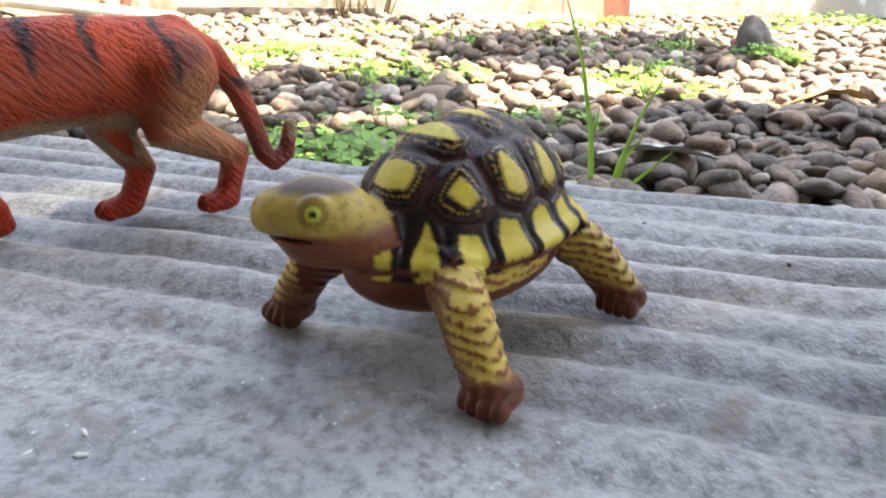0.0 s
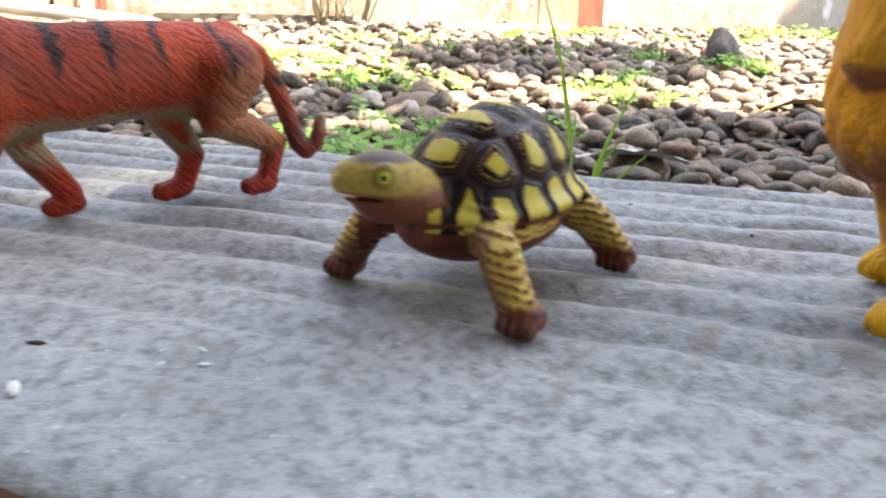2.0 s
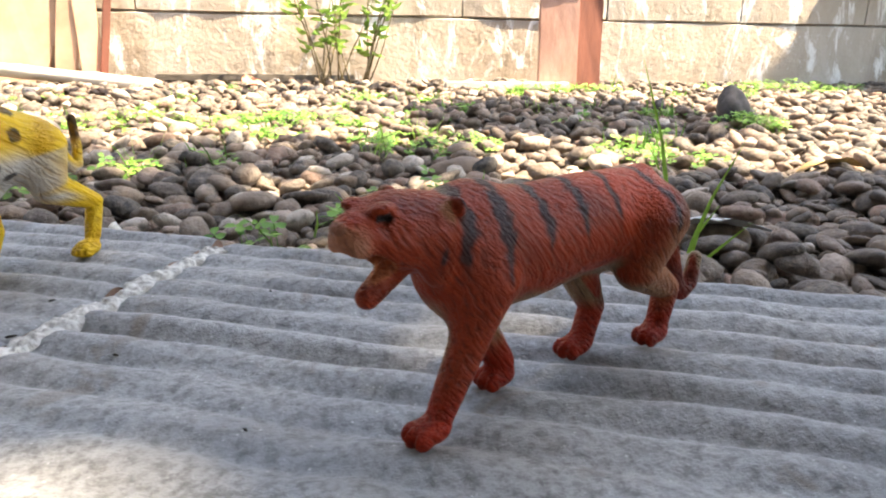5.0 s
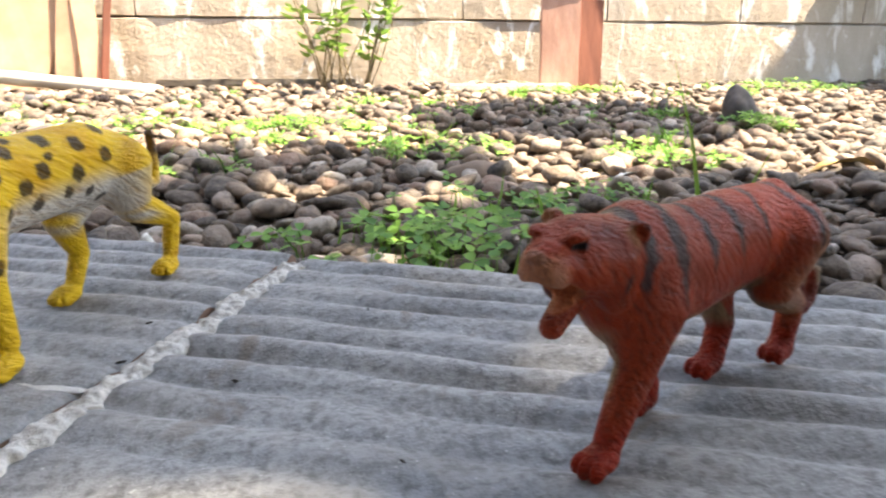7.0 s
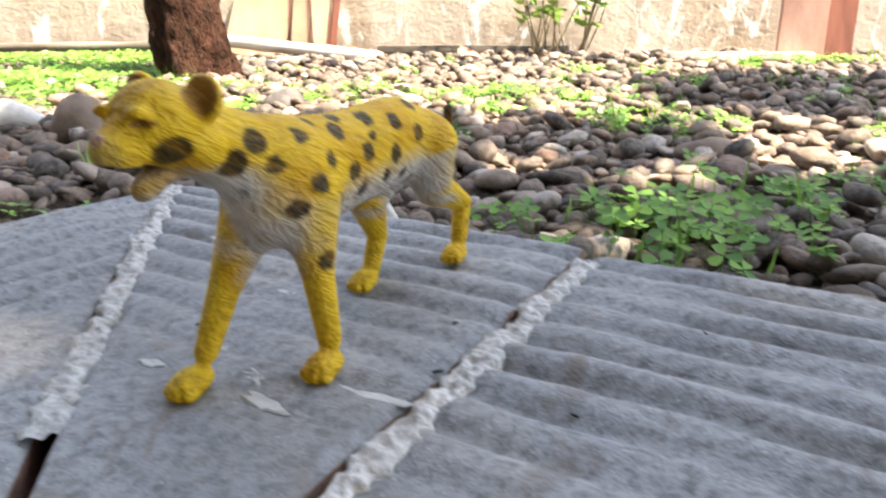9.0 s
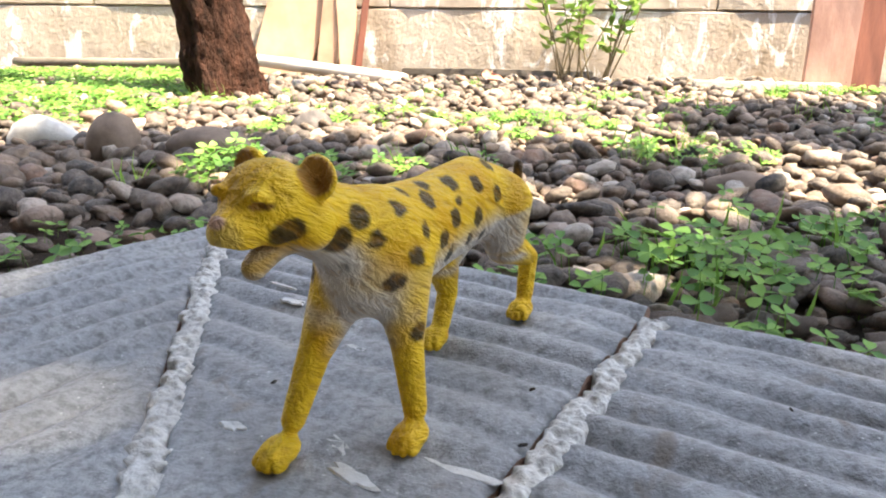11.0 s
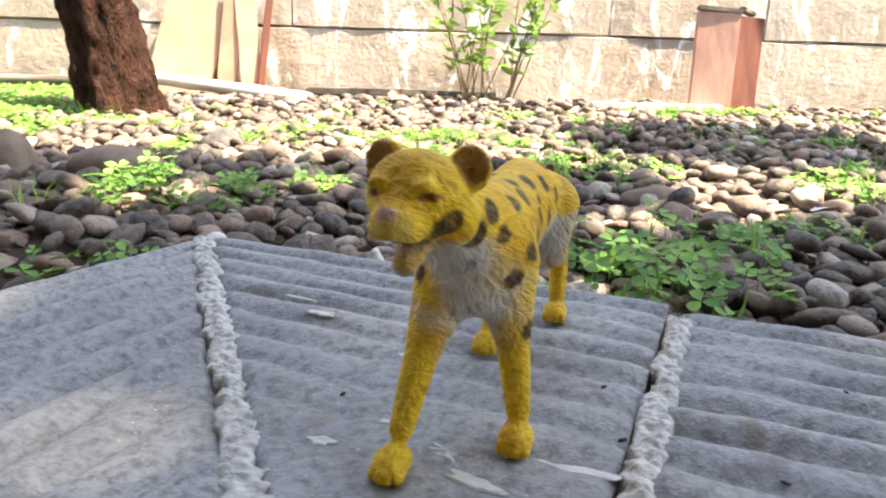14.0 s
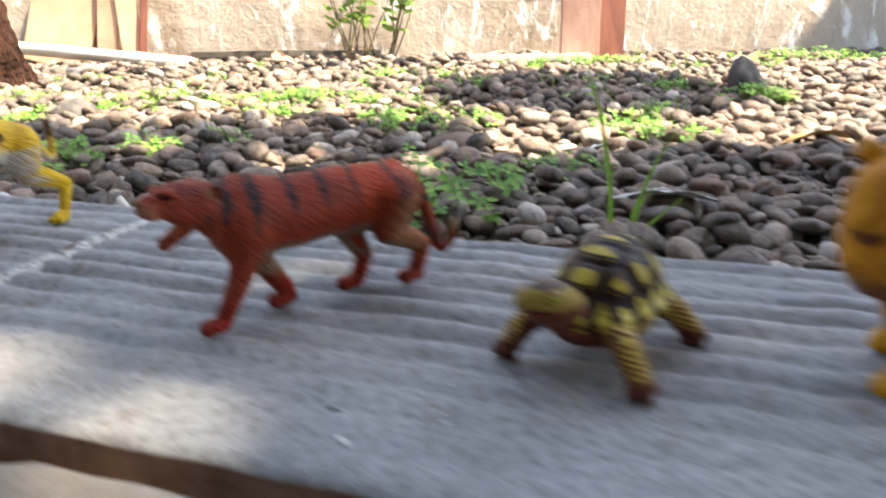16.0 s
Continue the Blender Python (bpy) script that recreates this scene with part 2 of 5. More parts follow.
# ---- mesh helpers ----
def mesh_object(name, verts, faces, material, parent=None, smooth=True):
    me = bpy.data.meshes.new(name)
    if isinstance(verts, np.ndarray):
        verts = verts.tolist()
    if isinstance(faces, np.ndarray):
        faces = faces.tolist()
    me.from_pydata(verts, [], faces)
    me.materials.append(material)
    if smooth:
        me.polygons.foreach_set("use_smooth", [True] * len(me.polygons))
    me.update()
    ob = new(name, me)
    ob.parent = parent
    return ob


def part(name, bm, material, parent=None, label="", smooth=False):
    me = bpy.data.meshes.new(name)
    bm.normal_update()
    bm.to_mesh(me)
    bm.free()
    me.materials.append(material)
    if smooth:
        me.polygons.foreach_set("use_smooth", [True] * len(me.polygons))
    ob = new(name, me)
    ob.parent = parent
    return tagged(ob, label)


def box_bm(size, at=(0, 0, 0), bevel=0.0, rough=0.0, cuts=0, seed=0):
    bm = bmesh.new()
    bmesh.ops.create_cube(bm, size=1.0)
    bmesh.ops.scale(bm, vec=size, verts=bm.verts)
    if bevel:
        bmesh.ops.bevel(bm, geom=bm.edges[:], offset=bevel, segments=2, affect="EDGES")
    if cuts:
        bmesh.ops.subdivide_edges(bm, edges=[e for e in bm.edges if e.calc_length() > max(size) * 0.2], cuts=cuts, use_grid_fill=True)
    if rough:
        for v in bm.verts:
            v.co += noise.noise_vector(v.co * 9 + Vector((seed, 0, 0))) * rough
    bmesh.ops.translate(bm, vec=at, verts=bm.verts)
    return bm


def tube(points, radii, sides=8, wobble=0.0, seed=0):
    """Vertices and faces of a tapered tube through the points."""
    verts, faces = [], []
    pts = [Vector(p) for p in points]
    for i, p in enumerate(pts):
        way = (pts[min(i + 1, len(pts) - 1)] - pts[max(i - 1, 0)]).normalized()
        side = way.cross(Vector((0.31, 0.95, 0.1))).normalized()
        up = side.cross(way)
        for k in range(sides):
            a = 2 * math.pi * k / sides
            off = (side * math.cos(a) + up * math.sin(a))
            r = radii[i] * (1 + wobble * (0.5 * noise.noise(p * 6 + off * 2.2 + Vector((seed, 0, 0))) + 0.35 * noise.noise(p * 22 + off * 8 + Vector((seed, 5, 0)))))
            verts.append(p + off * r)
    for i in range(len(pts) - 1):
        for k in range(sides):
            a, b = i * sides + k, i * sides + (k + 1) % sides
            faces.append((a, b, b + sides, a + sides))
    faces.append(tuple(range(sides))[::-1])
    faces.append(tuple(range((len(pts) - 1) * sides, len(pts) * sides)))
    return verts, faces


def tube_object(name, points, radii, material, parent=None, sides=8, wobble=0.0, seed=0):
    v, f = tube(points, radii, sides, wobble, seed)
    return mesh_object(name, [tuple(p) for p in v], f, material, parent)


# ---- solid modelling of the toys: rounded forms blended and skinned ----
def rcone(P, a, b, ra, rb):
    a, b = np.array(a, float), np.array(b, float)
    ab = b - a
    t = np.clip(((P - a) @ ab) / (ab @ ab), 0, 1)
    return np.linalg.norm(P - (a + t[..., None] * ab), axis=-1) - (ra + (rb - ra) * t)


def ellipsoid(P, c, r):
    q = P - np.array(c, float)
    r = np.array(r, float)
    k0 = np.linalg.norm(q / r, axis=-1)
    k1 = np.linalg.norm(q / (r * r), axis=-1)
    return k0 * (k0 - 1) / np.maximum(k1, 1e-6)


def blend(a, b, k):
    h = np.clip(0.5 + 0.5 * (b - a) / k, 0, 1)
    return b + (a - b) * h - k * h * (1 - h)


def carve(a, b, k):
    return -blend(-a, b, k)


def chain(P, points, radii):
    d = None
    for a, b, ra, rb in zip(points, points[1:], radii, radii[1:]):
        e = rcone(P, a, b, ra, rb)
        d = e if d is None else np.minimum(d, e)
    return d


def skin(solid, lo, hi, step):
    """Surface nets: vertices and quads of the level zero of a solid."""
    axes = [np.arange(l, h + step, step) for l, h in zip(lo, hi)]
    grid = np.stack(np.meshgrid(*axes, indexing="ij"), -1).astype(np.float32)
    D = np.stack([solid(plane) for plane in grid])
    n = D.shape
    inside = D < 0
    total, count = np.zeros((n[0] - 1, n[1] - 1, n[2] - 1, 3)), np.zeros((n[0] - 1, n[1] - 1, n[2] - 1))
    corners = [(i, j, k) for i in (0, 1) for j in (0, 1) for k in (0, 1)]

    def cut(c, arr):
        return arr[c[0]:n[0] - 1 + c[0], c[1]:n[1] - 1 + c[1], c[2]:n[2] - 1 + c[2]]

    for c in corners:
        for ax in range(3):
            if c[ax] == 0:
                e = list(c)
                e[ax] = 1
                da, db = cut(c, D), cut(e, D)
                crossing = (da < 0) != (db < 0)
                t = np.where(crossing, da / np.where(crossing, da - db, 1), 0)
                for k in range(3):
                    total[..., k] += crossing * (c[k] + (t if k == ax else 0))
                count += crossing
    used = count > 0
    index = -np.ones(used.shape, int)
    index[used] = np.arange(used.sum())
    where = np.argwhere(used)
    verts = np.array(lo) + (where + total[used] / count[used][:, None]) * step
    faces = []
    for ax in range(3):
        u, v = [(1, 2), (2, 0), (0, 1)][ax]
        sl_a, sl_b = [slice(1, -1)] * 3, [slice(1, -1)] * 3
        sl_a[ax], sl_b[ax] = slice(0, -1), slice(1, None)
        A, B = inside[tuple(sl_a)], inside[tuple(sl_b)]
        cells = np.argwhere(A != B)
        flip = A[A != B]
        base = cells.copy()
        base[:, u] += 1
        base[:, v] += 1

        def at(du, dv):
            q = base.copy()
            q[:, u] += du
            q[:, v] += dv
            return index[q[:, 0], q[:, 1], q[:, 2]]

        quad = np.stack([at(-1, -1), at(0, -1), at(0, 0), at(-1, 0)], 1)
        quad[~flip] = quad[~flip][:, ::-1]
        faces.append(quad)
    faces = np.concatenate(faces)
    return verts, faces[(faces >= 0).all(1)]


def vertex_normals(verts, faces):
    a, b, c, d = (verts[faces[:, k]] for k in range(4))
    fn = np.cross(c - a, d - b)
    out = np.zeros_like(verts)
    for k in range(4):
        np.add.at(out, faces[:, k], fn)
    return out / np.maximum(np.linalg.norm(out, axis=1, keepdims=True), 1e-9)


def toy(name, verts, faces, pigment, material, where, heading, label, category):
    """One painted figurine; the model is in millimetres, x ahead, z up."""
    ob = mesh_object(name, verts * 0.001, faces, material)
    layer = ob.data.color_attributes.new("pigment", "FLOAT_COLOR", "POINT")
    rgba = np.ones((len(verts), 4), np.float32)
    rgba[:, :3] = np.clip(pigment, 0, 1)
    layer.data.foreach_set("color", rgba.ravel())
    ob.matrix_world = pose(where[0], where[1], where[2], 0, 0, heading)
    return tagged(ob, label, category, "toy animals on the slabs")


def lerp(a, b, t):
    t = np.asarray(t)[..., None]
    return np.asarray(a) * (1 - t) + np.asarray(b) * t


def step01(x, lo, hi):
    t = np.clip((x - lo) / (hi - lo), 0, 1)
    return t * t * (3 - 2 * t)


def wobble3(P, scale, seed=0.0):
    """Cheap smooth pseudo-noise in -1..1."""
    q = P * scale + seed
    return (np.sin(q[:, 0] * 1.7 + np.sin(q[:, 1] * 2.3 + 1.1) * 1.3) + np.sin(q[:, 2] * 2.1 + np.sin(q[:, 0] * 1.3) * 1.5 + 0.7) + np.sin(q[:, 1] * 1.9 + q[:, 2] * 0.9)) / 3

# ---- slabs: a mitred border of ribbed concrete, 0.215 m wide ----
TURN = -24.4
BORDER = pose(0, 0, 0, 0, 0, TURN)
V_NEAR, V_FAR = -0.063, 0.150
PITCH = 0.0182
THICK = 0.034


def uv(u, v, z=0.0):
    """A place on the border: u along the garden's edge, v out towards the garden."""
    return BORDER @ Vector((u, v, z))


def rib(across, along, seed):
    """Height of the ribbed face; the ribs are worn and waver a little."""
    sway = 0.003 * noise.noise((along * 14, across * 6, seed)) + 0.0016 * noise.noise((along * 45, across * 20, seed + 5))
    phase = (across + sway) / PITCH * 2 * math.pi
    ridge = abs(math.cos(phase / 2))
    start, reach = (0.03, 0.13) if seed == 4.0 else (0.012, 0.1)
    fade = min(1.0, max(0.1, (across - V_NEAR - start) / reach))
    worn = 0.78 + 0.8 * noise.noise((along * 20, across * 30, seed + 2))
    z = (ridge ** 0.9 - 0.66) * 0.0052 * fade * worn
    z += 0.0011 * noise.noise((along * 30, across * 30, seed + 9)) + 0.0004 * noise.noise((along * 160, across * 160, seed))
    return z


def slab(name, along_range, place, seed, step_along=0.004, step_across=0.0016):
    """along_range(across) gives both ends of a rib line; place(along, across, z) lays it into the world."""
    verts, faces = [], []
    rows = int((V_FAR - V_NEAR) / step_across)
    lo, hi = along_range(V_NEAR)
    cols = int(abs(hi - lo) / step_along) + 40
    for i in range(rows + 1):
        a = V_NEAR + (V_FAR - V_NEAR) * i / rows
        lo, hi = along_range(a)
        for j in range(cols + 1):
            s = lo + (hi - lo) * j / cols
            a2 = a
            if i == rows:
                a2 += 0.0025 * noise.noise((s * 40, 3, seed)) + 0.0012 * noise.noise((s * 150, 3, seed))
            if i == 0:
                a2 += 0.002 * noise.noise((s * 30, 7, seed))
            z = rib(a, s, seed)
            edge = min(i, rows - i) * step_across
            z -= 0.0022 * max(0.0, 1 - edge / 0.004)
            end = min(j, cols - j) * step_along
            z -= 0.0018 * max(0.0, 1 - end / 0.006)
            verts.append(place(s, a2, z))
    wide = cols + 1
    for i in range(rows):
        for j in range(cols):
            k = i * wide + j
            faces.append((k, k + 1, k + wide + 1, k + wide))
    rim = [j for j in range(wide)] + [i * wide + cols for i in range(1, rows + 1)] + [rows * wide + j for j in range(cols - 1, -1, -1)] + [i * wide for i in range(rows - 1, 0, -1)]
    base = len(verts)
    for k in rim:
        p = verts[k]
        verts.append(Vector((p.x, p.y, -THICK)))
    for n in range(len(rim)):
        m = (n + 1) % len(rim)
        faces.append((rim[m], rim[n], base + n, base + m))
    faces.append(tuple(range(base, base + len(rim)))[::-1])
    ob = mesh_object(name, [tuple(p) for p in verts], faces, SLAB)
    ob.data.materials.append(FLANK)
    flank = [0] * len(ob.data.polygons)
    for n in range(rows * cols, len(flank)):
        flank[n] = 1
    ob.data.polygons.foreach_set("material_index", flank)
    flags = [True] * (rows * cols) + [False] * (len(flank) - rows * cols)
    ob.data.polygons.foreach_set("use_smooth", flags)
    return tagged(ob, "grey ribbed concrete paving slab, worn, edging the pebble garden", "paving slab", "border slabs")


SEAM_U = -0.298
MITRE_U = -0.344


def mitre(v):
    return MITRE_U - (v - V_NEAR) * 0.955


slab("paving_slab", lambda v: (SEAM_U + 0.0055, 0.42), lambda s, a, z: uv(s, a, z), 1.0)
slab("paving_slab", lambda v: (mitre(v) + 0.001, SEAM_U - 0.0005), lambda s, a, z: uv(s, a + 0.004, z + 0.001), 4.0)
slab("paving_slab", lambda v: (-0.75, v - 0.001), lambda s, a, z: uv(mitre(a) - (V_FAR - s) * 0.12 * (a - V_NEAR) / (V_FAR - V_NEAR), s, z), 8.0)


def mortar_seam(name, a, b, width, seed, label, lift=0.0012):
    verts, faces = [], []
    n, m = 420, 16
    a, b = Vector(a), Vector(b)
    way = (b - a).normalized()
    side = Vector((-way.y, way.x, 0))
    for i in range(n + 1):
        p = a.lerp(b, i / n)
        wl = width * (0.5 + 0.35 * noise.noise(p * 55 + Vector((seed, 0, 0))) + 0.3 * noise.noise(p * 240 + Vector((seed, 3, 0))))
        wr = width * (0.5 + 0.35 * noise.noise(p * 55 + Vector((seed, 9, 0))) + 0.3 * noise.noise(p * 240 + Vector((seed, 5, 0))))
        for j in range(m + 1):
            t = j / m
            q = p + side * (-wl + (wl + wr) * t)
            hill = math.sin(math.pi * t) ** 0.14
            z = -0.005 + (0.005 + lift) * hill + 0.0013 * noise.noise(q * 420) * hill + 0.0016 * noise.noise(q * 170) * hill + 0.0006 * noise.noise(q * 60)
            verts.append((q.x, q.y, z))
    for i in range(n):
        for j in range(m):
            k = i * (m + 1) + j
            faces.append((k, k + m + 1, k + m + 2, k + 1))
    return tagged(mesh_object(name, verts, faces, MORTAR), label, "mortar", kind="structure")


mortar_seam("mortar_joint", uv(SEAM_U + 0.0055, V_NEAR + 0.004), uv(SEAM_U + 0.005, V_FAR - 0.012), 0.0098, 2.0, "rough pale mortar filling the joint between two slabs")
mortar_seam("mortar_joint", uv(mitre(V_NEAR + 0.022), V_NEAR + 0.022), uv(mitre(V_FAR - 0.001), V_FAR - 0.001), 0.0112, 6.0, "cracked pale mortar along the mitred corner joint")


def mortar_smear(u, v, length, width, angle, seed):
    bm = bmesh.new()
    rng = random.Random(seed)
    ring = []
    for k in range(16):
        a = 2 * math.pi * k / 16
        r = 1 + 0.8 * noise.noise((math.cos(a) * 2.2, math.sin(a) * 2.2, seed))
        ring.append(bm.verts.new((math.cos(a) * length / 2 * r, math.sin(a) * width / 2 * r, 0)))
    top = [bm.verts.new((p.co.x * 0.85, p.co.y * 0.85, 0.0004 + 0.0003 * rng.random())) for p in ring]
    for k in range(16):
        bm.faces.new((ring[k], ring[(k + 1) % 16], top[(k + 1) % 16], top[k]))
    bm.faces.new(top)
    ob = part("mortar_smear", bm, LIME)
    p = uv(u, v)
    ob.matrix_world = pose(p.x, p.y, rib(v, u, 4.0) + 0.0005, 0, 0, TURN + angle)
    return tagged(ob, "pale dried mortar smear stuck on a slab", "mortar smear", "mortar smears")


for n, (u, v, length, width, angle) in enumerate(((-0.318, 0.010, 0.03, 0.008, 8), (-0.341, 0.004, 0.012, 0.004, -20), (-0.33, -0.004, 0.013, 0.005, -15), (-0.362, 0.012, 0.005, 0.003, 30),
                                                (-0.42, 0.072, 0.014, 0.004, 5), (-0.44, 0.086, 0.016, 0.003, -5), (-0.372, -0.004, 0.008, 0.004, 10), (-0.375, 0.055, 0.008, 0.003, 0))):
    mortar_smear(u, v, length, width, angle, n + 0.5)


# ---- terrace under the camera, garden ground ----
def sheet(name, material, x0, x1, y0, y1, nx, ny, height, label, category):
    verts, faces = [], []
    for j in range(ny + 1):
        for i in range(nx + 1):
            x, y = x0 + (x1 - x0) * i / nx, y0 + (y1 - y0) * j / ny
            verts.append(height(x, y))
    for j in range(ny):
        for i in range(nx):
            k = j * (nx + 1) + i
            faces.append((k, k + 1, k + nx + 2, k + nx + 1))
    return tagged(mesh_object(name, verts, faces, material), label, category, kind="structure")


def terrace_point(u, v):
    z = -0.007 + 0.0018 * noise.noise((u * 40, v * 40, 1)) + 0.002 * noise.noise((u * 9, v * 9, 4))
    lip = V_NEAR - 0.007 + 0.004 * noise.noise((u * 30, 2, 0))
    if v > lip:
        z -= 0.03 * min(1.0, (v - lip) / 0.004)
    return tuple(uv(u, v, z))


sheet("floor", CEMENT, MITRE_U + 0.006, 1.6, -1.62, V_NEAR + 0.03, 260, 420, terrace_point, "rough grey-brown cement terrace floor behind the slabs", "floor")


def ground_height(x, y):
    """Lowest beside the slabs, rising gently to the wall."""
    z = -0.198 + 0.028 * min(3.6, max(0.2, y))
    return z + 0.01 * noise.noise((x * 1.7, y * 1.7, 0)) + 0.006 * noise.noise((x * 6, y * 6, 3))


def ground_point(x, y):
    return (x, y, ground_height(x, y))


GROUND = sheet("ground", SOIL, -9, 9, -5, 3.9, 150, 90, lambda x, y: (x, y, min(ground_height(x, y), -0.05 - 0.0) if not (-0.5 < (BORDER.inverted() @ Vector((x, y, 0))).x < 1.7 and (BORDER.inverted() @ Vector((x, y, 0))).y < V_FAR) else -0.12),
               "dark garden soil under river pebbles", "ground")

# ---- garden wall ----
WALL_Y = 3.6


def wall_course(wall, name, x0, x1, z0, height, lean, seed):
    """One block or course with chamfered, slightly wavy edges."""
    verts, faces = [], []
    nx = max(6, int((x1 - x0) * 9))
    for row, (dz, dy) in enumerate(((0.0, 0.014), (0.007, 0.0), (height * 0.5, -0.002), (height - 0.011, 0.0), (height - 0.004, 0.014), (height - 0.004, 0.2), (0.0, 0.2))):
        for i in range(nx + 1):
            x = x0 + (x1 - x0) * i / nx
            w = 0.006 * noise.noise((x * 3, seed, row)) + 0.005 * noise.noise((x * 13, seed, row))
            end = 0.01 if i in (0, nx) and dy < 0.1 else 0.0
            verts.append((x, WALL_Y + dy + end + w * (dy < 0.1) + lean, z0 + dz + 0.6 * w))
    for row in range(7):
        for i in range(nx):
            a, b = row * (nx + 1) + i, ((row + 1) % 7) * (nx + 1) + i
            faces.append((a, a + 1, b + 1, b))
    for i in (0, nx):
        ring = [row * (nx + 1) + i for row in range(7)]
        faces.append(tuple(ring if i == 0 else ring[::-1]))
    mesh_object(name, verts, faces, WALL, wall, smooth=False)


def build_wall():
    """A rendered block wall: two plastered courses below, blocks with open joints above."""
    wall = tagged(new("wall_north"), "weathered cream rendered block wall with stained peeling paint", "wall", kind="structure")
    course, z0 = 0.36, -0.46
    for k in range(8):
        if k < 2:
            wall_course(wall, "wall_course", -9, 9, z0 + course * k, course, 0.004 * k, k * 2.3)
            continue
        x = -9.0 + (0.4 if k % 2 else 0.03)
        while x < 9:
            wall_course(wall, "wall_block", x, x + 0.793, z0 + course * k, course, 0.003 * noise.noise((x, k, 0)), k * 2.3 + x)
            x += 0.8
    return wall


build_wall()
# plain unseen roof, added to block sky light; it and the wall close the place above and behind the camera
roof = part("ceiling", box_bm((9, 1.95, 0.08), bevel=0.01), ENCLOSURE)
roof.matrix_world = BORDER @ pose(0.5, -0.965, 2.36)
tagged(roof, "plain unseen soffit added over the terrace to block the sky", "ceiling", kind="structure")
# plain unseen wall, added to close the place behind the camera and cut fill
back = part("wall_south", box_bm((9, 0.15, 2.5), bevel=0.01), ENCLOSURE)
back.matrix_world = BORDER @ pose(0.5, -1.72, 1.06)
tagged(back, "plain brown unseen wall added behind the terrace", "wall", kind="structure")
for name, x in (("wall_west", -9.0), ("wall_east", 9.0)):
    side = part(name, box_bm((0.15, 10, 2.4), bevel=0.01), WALL)
    side.matrix_world = pose(x, -0.4, 0.9)
    tagged(side, "weathered rendered wall closing the garden's side", "wall", kind="structure")


# ---- the toys ----
def blend_all(P, items, k):
    d = items[0]
    for e in items[1:]:
        d = blend(d, e, k)
    return d


def turned(P, pivot, to, degrees, scale):
    """Places P, seen by a form that is modelled about pivot but sits at to, turned about z and scaled."""
    a = radians(degrees)
    q = (P - np.array(to, float)) / scale
    out = q.copy()
    out[..., 0] = q[..., 0] * math.cos(a) + q[..., 1] * math.sin(a)
    out[..., 1] = -q[..., 0] * math.sin(a) + q[..., 1] * math.cos(a)
    return out + np.array(pivot, float)


def tiger_solid(P):
    Q = P * np.array([1, 1.28, 1])
    torso = blend(chain(Q, [(70, 0, 41.8), (52, 0, 41), (30, 0, 42.5), (9, 0, 42.5)], [15.8, 15.0, 14.2, 13.6]), ellipsoid(P, (71, 0, 41.5), (12, 10.5, 16.6)), 5)
    body = blend(torso, rcone(P, (70, 0, 47), (86, 2.5, 50.0), 10.2, 8.6), 4)
    W, P = P, turned(P, (116, 0, 56.8), (110, 4.4, 54.2), 12, 0.92)
    head = blend(ellipsoid(P, (97, 0, 53), (11, 10, 9.4)), rcone(P, (101, 0, 54.4), (110, 0, 54.6), 7.2, 5.2), 3)
    S = P.copy()
    S[..., 1] = np.abs(S[..., 1])
    head = blend(head, ellipsoid(S, (110.5, 2.8, 52.4), (3.6, 3, 3.4)), 1.5)
    head = blend(head, ellipsoid(S, (90.5, 7.5, 45), (4.6, 3.4, 5.8)), 2.5)
    head = carve(head, ellipsoid(P, (111, 0, 46.6), (12.5, 6.5, 4.3)), 1.0)
    head = blend(head, ellipsoid(S, (105.6, 4.5, 60), (3.2, 2.3, 1.6)), 1.2)
    head = carve(head, ellipsoid(S, (106.4, 5.6, 57.8), (1.9, 1.5, 1.2)), 0.5)
    head = blend(head, rcone(P, (97, 0, 44), (106.2, 0, 39.0), 3.6, 2.9), 1.4)
    head = blend(head, ellipsoid(P, (114.6, 0, 56.8), (1.6, 2.4, 1.6)), 0.8)
    ear = ellipsoid(S, (88.0, 10.6, 58.4), (2.4, 3.2, 2.8))
    ear = carve(ear, ellipsoid(S, (90.2, 12.2, 58.8), (1.9, 2.3, 2.0)), 0.5)
    body = blend(body, head * 0.92, 3.0)
    body = blend(body, ear * 0.92, 1.0)
    P = W
    legs = [
        ([(71, 7, 37), (76, 6.2, 21), (83, 5.8, 7)], [7.4, 4.7, 3.5], (87, 6.2)),
        ([(66, -6, 34), (62.5, -5, 20), (54, -4.4, 7)], [7.5, 4.8, 3.9], (55, -4.4)),
        ([(14, -5.5, 38), (23, -5, 27), (15.5, -4.4, 14), (19.5, -4.0, 5)], [11, 6.2, 3.9, 3.6], (23, -3.9)),
        ([(6, 5.5, 41), (9, 6, 27), (-9.5, 5, 17), (-6, 5, 5)], [12.2, 6.8, 4.0, 3.5], (-3.5, 5.2)),
    ]
    for points, radii, (fx, fy) in legs:
        body = blend(body, chain(P, points, radii), 4)
        paw = ellipsoid(P, (fx, fy, 3.1), (5.6, 4.1, 3.3))
        for t in (-2.6, 0, 2.6):
            paw = blend(paw, ellipsoid(P, (fx + 4.5 - abs(t) * 0.35, fy + t, 2.7), (2.8, 1.45, 2.7)), 0.35)
        body = blend(body, paw, 2)
    tail = chain(P, [(3, 0, 52), (-7, 0, 45.5), (-13.5, 0, 35), (-17.2, 1, 24), (-19.5, 2, 15), (-22.5, 2.6, 12), (-26.5, 3, 14.5), (-28.5, 3.2, 23)], [4.6, 3.9, 3.4, 3.1, 3, 2.9, 2.7, 2.2])
    body = blend(body, tail, 2.5)
    return np.maximum(body, -P[..., 2])


